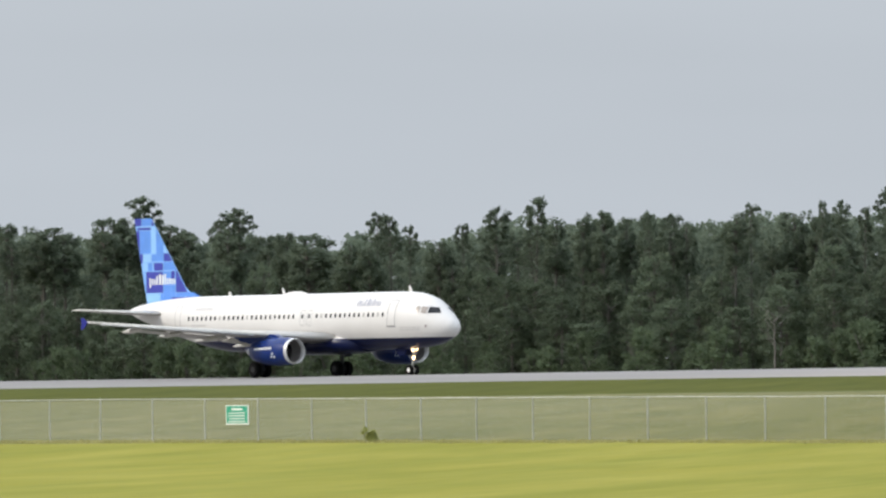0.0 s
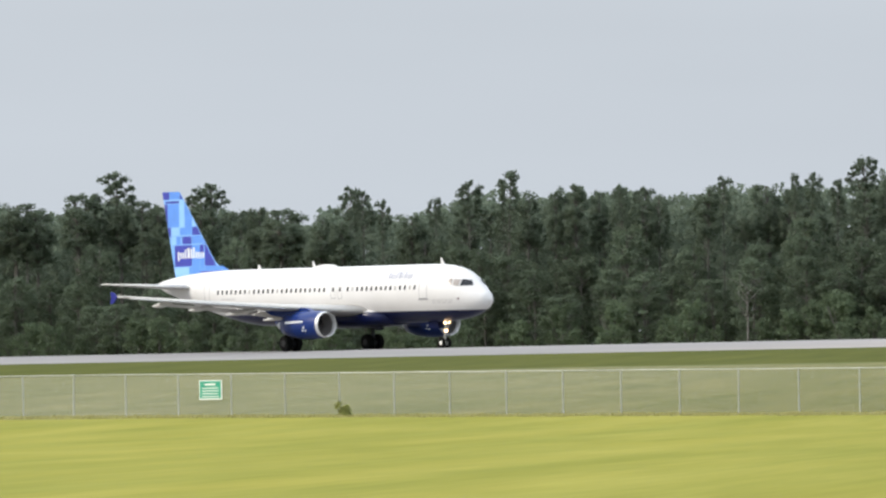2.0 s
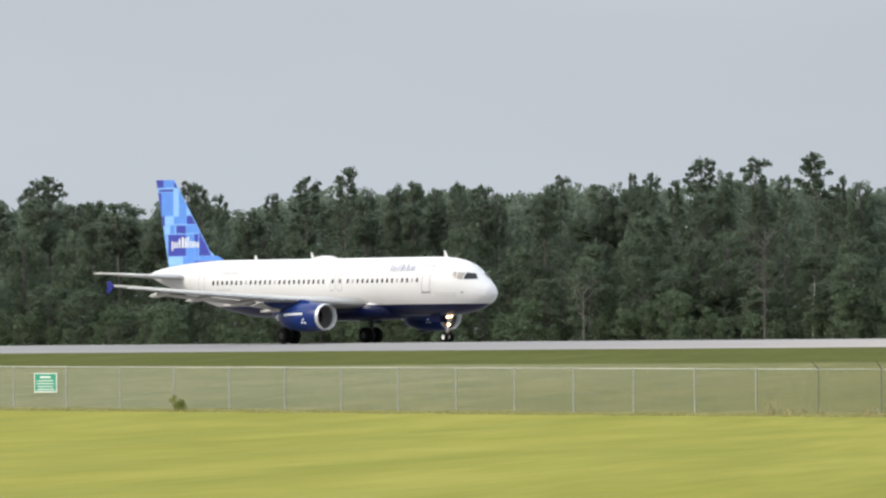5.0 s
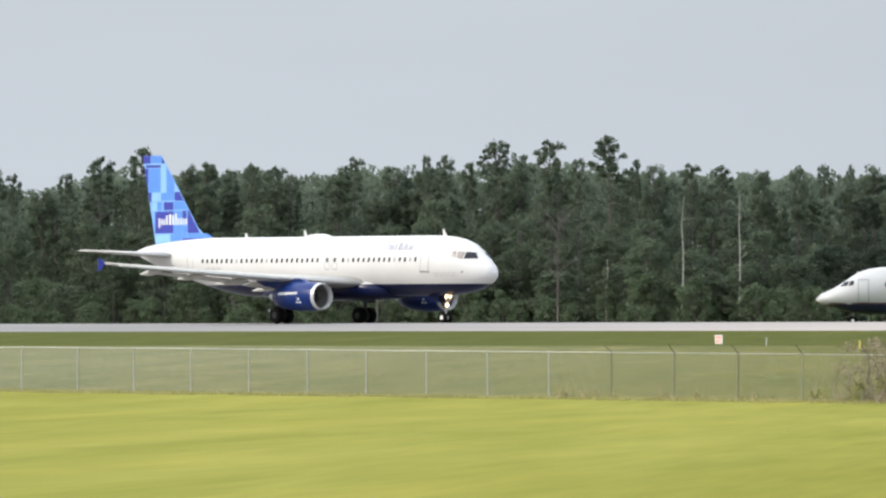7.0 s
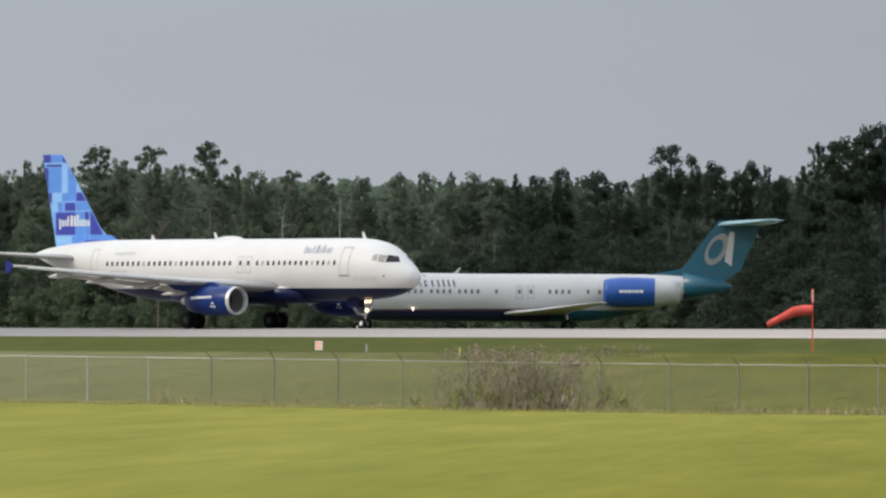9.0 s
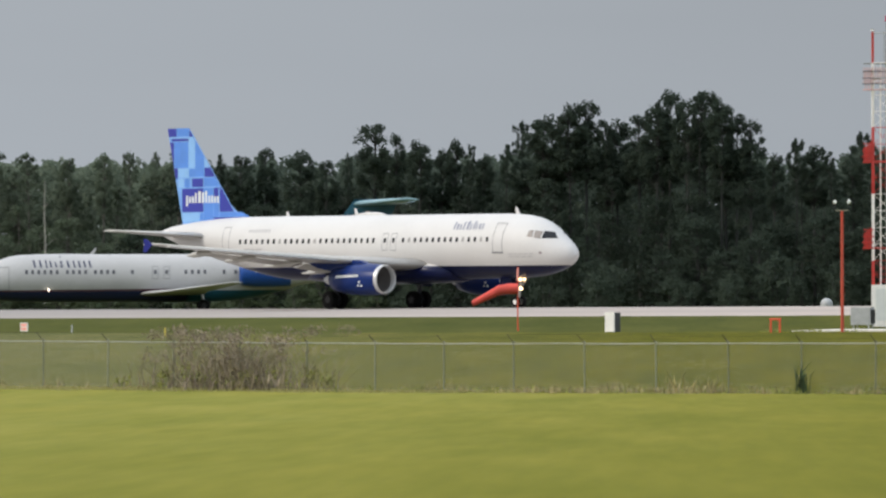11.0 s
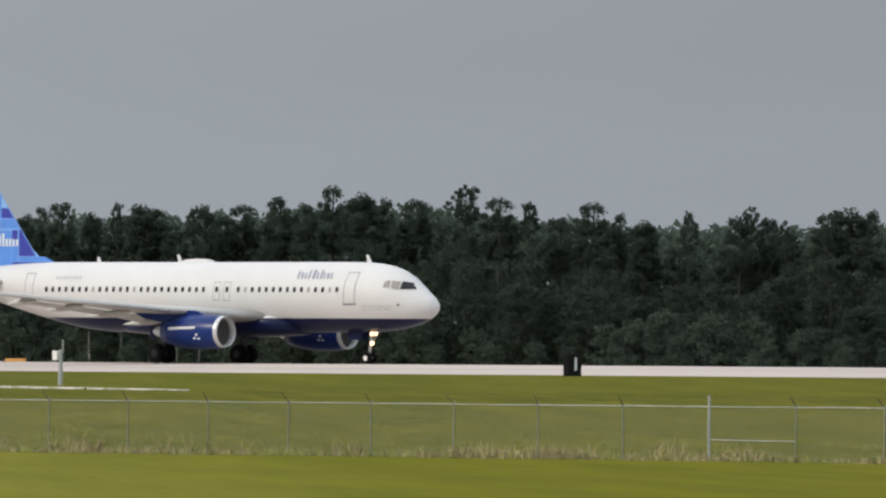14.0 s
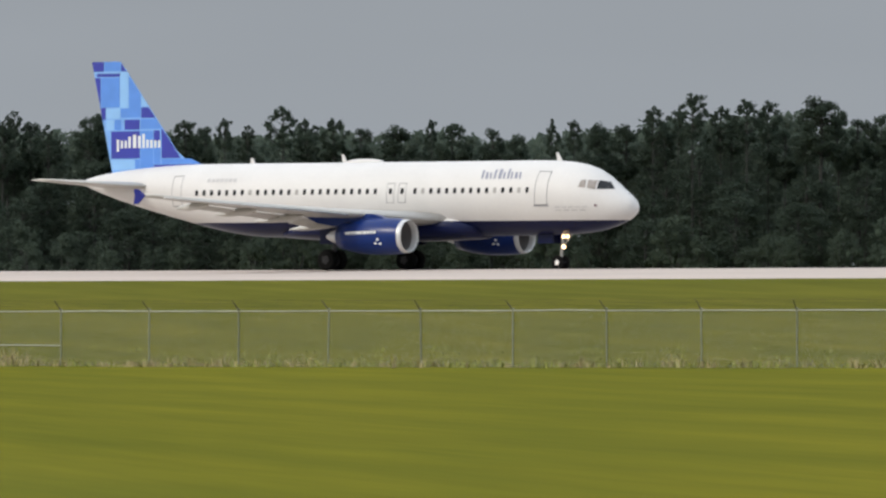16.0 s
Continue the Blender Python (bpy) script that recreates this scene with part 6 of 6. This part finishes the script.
def build_mast():
    mast = thing("lattice_mast", "red and white lattice radio mast with antennas", "mast", on_bank(-375.5, 415.5, 0.13), 38)
    legs = ((-0.5, -0.5), (0.5, -0.5), (0.5, 0.5), (-0.5, 0.5))
    bands = ((1.9, 3.3, MASTRED), (3.3, 6.75, MASTWHITE), (6.75, 10.2, MASTRED), (10.2, 13.55, MASTWHITE))
    for z0, z1, m in bands:
        for x, y in legs:
            part("leg", tube(bmesh.new(), (x, y, z0), (x, y, z1), 0.040, n=6), m, mast)
        n = max(2, round((z1 - z0) / 0.85))
        for k in range(n):
            b0, b1 = z0 + (z1 - z0) * k / n, z0 + (z1 - z0) * (k + 1) / n
            for i in range(4):
                p, q = legs[i], legs[(i + 1) % 4]
                if k % 2:
                    p, q = q, p
                part("brace", tube(bmesh.new(), (*p, b0), (*q, b1), 0.013, n=4, caps=False), m, mast)
                part("strut", tube(bmesh.new(), (*p, b1), (*q, b1), 0.013, n=4, caps=False), m, mast)
    part("cable_run", tube(bmesh.new(), (-0.12, 0.2, 1.0), (-0.12, 0.2, 13.5), 0.035, n=6), MASTWHITE, mast)
    part("cable_run", tube(bmesh.new(), (0.2, 0.1, 1.0), (0.2, 0.1, 12.8), 0.04, n=6), GALVLIGHT, mast)
    # a cage of red tubes with white caps on the head
    for x, y in ((-0.5, -0.5), (-0.5, -0.28), (0.5, 0.5), (0.5, 0.26), (0.5, -0.5), (-0.5, 0.5)):
        part("whip_tube", tube(bmesh.new(), (x, y, 13.55), (x, y, 15.18), 0.028, n=6), MASTRED, mast)
        part("tube_cap", tube(bmesh.new(), (x, y, 15.18), (x, y, 15.28), 0.055, n=6), MASTWHITE, mast)
    for p, q in (((-0.5, -0.5), (0.5, -0.5)), ((0.5, -0.5), (0.5, 0.5)), ((0.5, 0.5), (-0.5, 0.5)), ((-0.5, 0.5), (-0.5, -0.5))):
        part("strut", tube(bmesh.new(), (*p, 15.1), (*q, 15.1), 0.012, n=4, caps=False), GALVLIGHT, mast)
    part("cable_run", tube(bmesh.new(), (0.1, -0.1, 13.4), (0.1, -0.1, 15.2), 0.022, n=6), GALVLIGHT, mast)
    part("lightning_rod", tube(bmesh.new(), (0.2, 0.1, 13.3), (0.2, 0.1, 15.75), 0.022, n=6), GALV, mast)
    bm = bmesh.new()
    tube(bm, (0.2, 0.1, 15.7), (0.2, 0.1, 16.0), 0.09, 0.07, 10)
    part("obstruction_light", bm, PINKLAMP, mast, "faded red obstruction light")
    for z, mt, rods in ((12.7, PALEPINK, 3), (8.95, MASTRED, 7), (4.5, MASTRED, 6)):
        panel = part("panel_antenna", tube(bmesh.new(), (-1.0, -0.56, z - 0.55), (0.55, -0.56, z - 0.55), 0.035, n=5), mt, mast, "red grid antenna")
        if z > 12:
            bm = bmesh.new()
            for k in range(12):
                box(bm, -0.98, 0.42, -0.55, -0.535, z - 0.27 + 0.075 * k, z - 0.237 + 0.075 * k)
            part("antenna_screen", bm, PALEPINK, panel, "faded pink antenna screen")
        for dz in (-0.25, 0.05, 0.4):
            part("antenna_bar", tube(bmesh.new(), (-1.0 + 0.12 * dz, -0.58, z + dz), (0.50 if z > 12 else -0.42, -0.58, z + dz), 0.025 if z > 12 else 0.03, n=5), DARKGREY if z > 12 else mt, panel)
        for k in range(rods):
            part("antenna_rod", tube(bmesh.new(), (-0.55 - 0.42 * k / rods, -0.56, z - 0.6), (-0.55 - 0.42 * k / rods, -0.56, z + 0.5 - 0.05 * k), 0.03, n=5), mt, panel)
    for z in (13.5,):
        bm = bmesh.new()
        tube(bm, (-0.95, -0.3, z), (0.6, -0.3, z), 0.03, n=5)
        part("cross_arm", bm, GALV, mast)
    bm = bmesh.new()
    box(bm, -0.56, 0.56, -0.56, 0.56, -0.13, 2.05, 0.03)
    base = part("base_cabinet", bm, MASTWHITE, mast, "white cabinet round the mast foot")
    bm = bmesh.new()
    box(bm, -0.34, 0.30, -0.575, -0.562, 0.2, 1.85)
    part("cabinet_door", bm, SIGNWHITE, base)
    bm = bmesh.new()
    box(bm, 0.562, 0.70, -0.3, 0.25, 0.3, 1.4, 0.02)
    part("switch_box", bm, GREYBOX, base)
    # stays to the hut roof
    m = mast.matrix_basis.inverted()
    for p, q in (((-375.2, 415.6, 7.5), (-376.0, 419.2, 5.62)), ((-375.2, 415.6, 6.5), (-376.9, 419.2, 5.62))):
        part("stay_strut", tube(bmesh.new(), m @ Vector(p), m @ Vector(q), 0.055, n=6), MASTWHITE, mast)


def build_small_things():
    t = thing("light_pole", "orange steel pole with two obstruction lamps on a crossbar", "pole", on_bank(-357.5, 392.6))
    part("pole", tube(bmesh.new(), (0, 0, -0.3), (0, 0, 5.95), 0.088, 0.07, 12), POLERED, t)
    part("crossbar", tube(bmesh.new(), (-0.45, 0, 5.98), (0.45, 0, 5.98), 0.022, n=6), GALV, t)
    for x in (-0.45, 0.45):
        bm = tube(bmesh.new(), (x, 0, 5.98), (x * 1.05, 0, 6.3), 0.022, n=6)
        part("lamp_stem", bm, DARK, t)
        bm = turned(bmesh.new(), ((6.3, 0.03), (6.33, 0.08), (6.45, 0.09), (6.51, 0.03)), 10, "z", (x * 1.05, 0, 0))
        part("lamp_globe", bm, SIGNWHITE, t, "white glass lamp globe", True)
    t = thing("transformer_cabinet", "grey steel cabinet on legs beside the mast", "cabinet", on_bank(-367.2, 404.8, 0.0), 25)
    bm = bmesh.new()
    box(bm, -0.55, 0.50, -0.35, 0.35, 0.22, 1.12, 0.02)
    part("body", bm, GREYBOX, t)
    # dark plate over the cabinet's right side
    bm = bmesh.new()
    box(bm, 0.46, 0.56, -0.3, 0.3, 0.3, 1.0)
    part("side_plate", bm, DARK, t)
    for x in (-0.4, 0.4):
        for y in (-0.3, 0.3):
            bm = bmesh.new()
            box(bm, x - 0.03, x + 0.03, y - 0.03, y + 0.03, 0, 0.28)
            part("leg", bm, GREYBOX, t)
    t = thing("junction_cabinet", "olive green electrical cabinet in front of the hut", "cabinet", on_bank(-357.7, 404.6, 0.0))
    bm = bmesh.new()
    box(bm, -0.36, 0.36, -0.7, 0.7, 0, 0.95, 0.03)
    part("body", bm, OLIVE, t)
    bm = bmesh.new()
    box(bm, -0.39, 0.39, -0.73, 0.73, 0.95, 1.0, 0.01)
    part("lid", bm, OLIVE, t)
    t = thing("instrument_post", "grey post with a white instrument box beside the strip", "post", on_bank(-349.0, 409.2))
    bm = tube(bmesh.new(), (0, 0, -0.2), (0, 0, 1.75), 0.12, 0.10, 10)
    part("post", bm, GREYBOX, t)
    bm = bmesh.new()
    box(bm, -0.34, -0.04, -0.24, 0.08, 1.22, 1.70, 0.03)
    part("instrument_box", bm, MASTWHITE, t)
    part("sensor_rod", tube(bmesh.new(), (0.14, 0, 1.6), (0.14, 0, 2.25), 0.04, n=8), GALVLIGHT, t)
    # wind sock
    t = thing("windsock", "orange windsock hanging from a thin orange pole", "windsock", on_bank(-387.7, 400.9))
    part("pole", tube(bmesh.new(), (0, 0, -0.2), (0, 0, 3.3), 0.035, 0.03, 8), ORANGE, t)
    part("swivel", tube(bmesh.new(), (0, 0, 2.6), (0, 0, 3.25), 0.055, n=8), PINKRED, t)
    bm = bmesh.new()
    pts = [(0.02, 2.18, 0.27), (-0.5, 2.18, 0.27), (-1.0, 2.10, 0.25), (-1.35, 1.93, 0.22), (-1.8, 1.70, 0.19), (-2.35, 1.42, 0.15)]
    rings = []
    for k, (u, z, r) in enumerate(pts):
        c = Vector((u * 0.75, u * 0.66, z))
        tilt = 0 if k < 2 else 0.5
        rings.append([bm.verts.new(c + Vector((0.66 * math.cos(a), -0.75 * math.cos(a), 0)) * r + Vector((-tilt * 0.4 * 0.75, -tilt * 0.4 * 0.66, 1)).normalized() * math.sin(a) * r * (1 + 0.04 * math.sin(5 * a + k))) for a in [2 * math.pi * i / 18 for i in range(18)]])
    for p, q in zip(rings, rings[1:]):
        for i in range(18):
            bm.faces.new((p[i], p[(i + 1) % 18], q[(i + 1) % 18], q[i]))
    part("sock", bm, SOCKRED, t, "faded orange fabric sock", True)
    # signs and markers
    t = thing("runway_box", "grey equipment box with a white end beside the runway", "box", on_bank(-376.4, 396.1), 12)
    bm = bmesh.new()
    box(bm, -0.22, 0.30, -0.30, 0.30, 0, 0.98, 0.03)
    part("body", bm, DARKGREY, t)
    bm = bmesh.new()
    box(bm, -0.24, 0.32, -0.35, -0.305, 0, 1.0, 0.015)
    part("end_panel", bm, MASTWHITE, t, "white end panel")
    t = thing("distance_sign", "black distance sign with a white bar at the runway edge", "sign", on_bank(-353.6, 457.0))
    bm = bmesh.new()
    box(bm, -0.40, 0.0, -0.54, 0.54, 0.0, 1.18, 0.03)
    part("body", bm, BLACKPAINT, t)
    bm = bmesh.new()
    box(bm, 0.004, 0.02, -0.48, 0.48, 0.12, 1.08)
    part("face", bm, BLACKPAINT, t)
    bm = bmesh.new()
    box(bm, 0.022, 0.03, -0.10, 0.10, 0.3, 1.0)
    part("digit_bar", bm, SIGNWHITE, t, "white upright bar")
    t = thing("marker_sign", "small red and white marker board on two stubs in the grass", "sign", on_bank(-415.8, 392.4))
    bm = bmesh.new()
    box(bm, -0.28, 0.28, -0.02, 0.02, 0.14, 0.60, 0.01)
    part("board", bm, SIGNWHITE, t)
    for z0, z1 in ((0.20, 0.34), (0.40, 0.55)):
        bm = bmesh.new()
        box(bm, -0.22, 0.22, -0.03, -0.022, z0, z1)
        part("lettering_bar", bm, PINKRED, t)
    for x in (-0.18, 0.18):
        part("stub", tube(bmesh.new(), (x, 0, -0.1), (x, 0, 0.16), 0.02, n=6), GALV, t)
    for x, y, h, m in ((-417.5, 397.5, 0.42, GREYBOX), (-392.8, 380.5, 0.42, YELLOW)):
        t = thing("marker_stake", "pale grey marker stake standing in the grass" if m is GREYBOX else "yellow marker stake standing in the grass", "stake", on_bank(x, y), group="marker stakes")
        bm = tube(bmesh.new(), (0, 0, -0.15), (0, 0, h), 0.05, 0.04, 8)
        part("stake_body", bm, m, t)
    t = thing("barrier_frame", "small orange tube frame standing in the grass", "frame", on_bank(-360.5, 391.0), 20)
    for x in (-0.24, 0.24):
        part("leg", tube(bmesh.new(), (x, 0, -0.1), (x, 0, 0.72), 0.05, n=6), ORANGE, t)
    part("bar", tube(bmesh.new(), (-0.3, 0, 0.66), (0.3, 0, 0.66), 0.055, n=6), ORANGE, t)
    t = thing("runway_dome", "pale dome-shaped housing beyond the runway", "housing", (-489.5, 536, ground_z(-489.5, 536)))
    rows = [(0, 0.42), (0.85, 0.42)] + [(0.85 + 0.40 * math.sin(k), max(0.01, 0.42 * math.cos(k))) for k in np.linspace(0.2, 1.57, 7)]
    part("dome", turned(bmesh.new(), rows, 16, "z"), GREYBOX, t, "", True)
    t = thing("orange_marker", "low orange barrier board beyond the runway edge", "barrier", (-452.4, 526, ground_z(-452.4, 526)))
    bm = bmesh.new()
    box(bm, -0.85, 0.85, -0.05, 0.05, 0.55, 0.92, 0.02)
    part("board", bm, DULLORANGE, t)
    for x in (-0.7, 0.7):
        part("leg", tube(bmesh.new(), (x, 0, -0.05), (x, 0, 0.56), 0.04, n=6), GALV, t)


build_fence()
build_sign()
build_weeds()
build_brush()
build_pad()
build_hut()
build_mast()
build_small_things()

# ---- what moves ----
def far_nose(t):
    """Distance the taxiing jet has gone since the start."""
    return float(np.interp(t, (0, 7.0, 8.5, 10.8, 12.0, 16.0), (0, 27.0, 33.0, 39.3, 43.2, 55.8)))


def motions():
    walk(JET, [(t, pose(x, RUNWAY_Y, RUNWAY_Z + GEAR_DROP - 0.05)) for t, x in ROLL_OUT])
    head = Vector((-0.69, -0.724, 0)).normalized()
    turn = math.degrees(math.atan2(head.y, head.x))
    start = Vector((-612.9, 588.9, 3.5)) - head * 27.0
    walk(FAR_JET, [(t, Matrix.Translation(start + head * far_nose(t)) @ pose(0, 0, 0, 0, 0, turn)) for t in (0, 2, 4, 6, 7, 7.75, 8.5, 9.65, 10.8, 12, 14, 16)])
    ts, xs = zip(*ROLL_OUT)
    for ob, r in JET_WHEELS:
        home, a, last, rows = ob.matrix_basis.translation.copy(), 0.0, xs[0], []
        for i in range(0, 481):
            x = float(np.interp(i / 30, ts, xs))
            a += min(1.45, (x - last) / r)
            last = x
            rows.append((i / 30, Matrix.Translation(home) @ Matrix.Rotation(a, 4, "Y")))
        walk(ob, rows)
    for ob, r in FAR_WHEELS:
        home = ob.matrix_basis.translation.copy()
        walk(ob, [(i / 10, Matrix.Translation(home) @ Matrix.Rotation(far_nose(i / 10) / r, 4, "Y")) for i in range(161)])


motions()
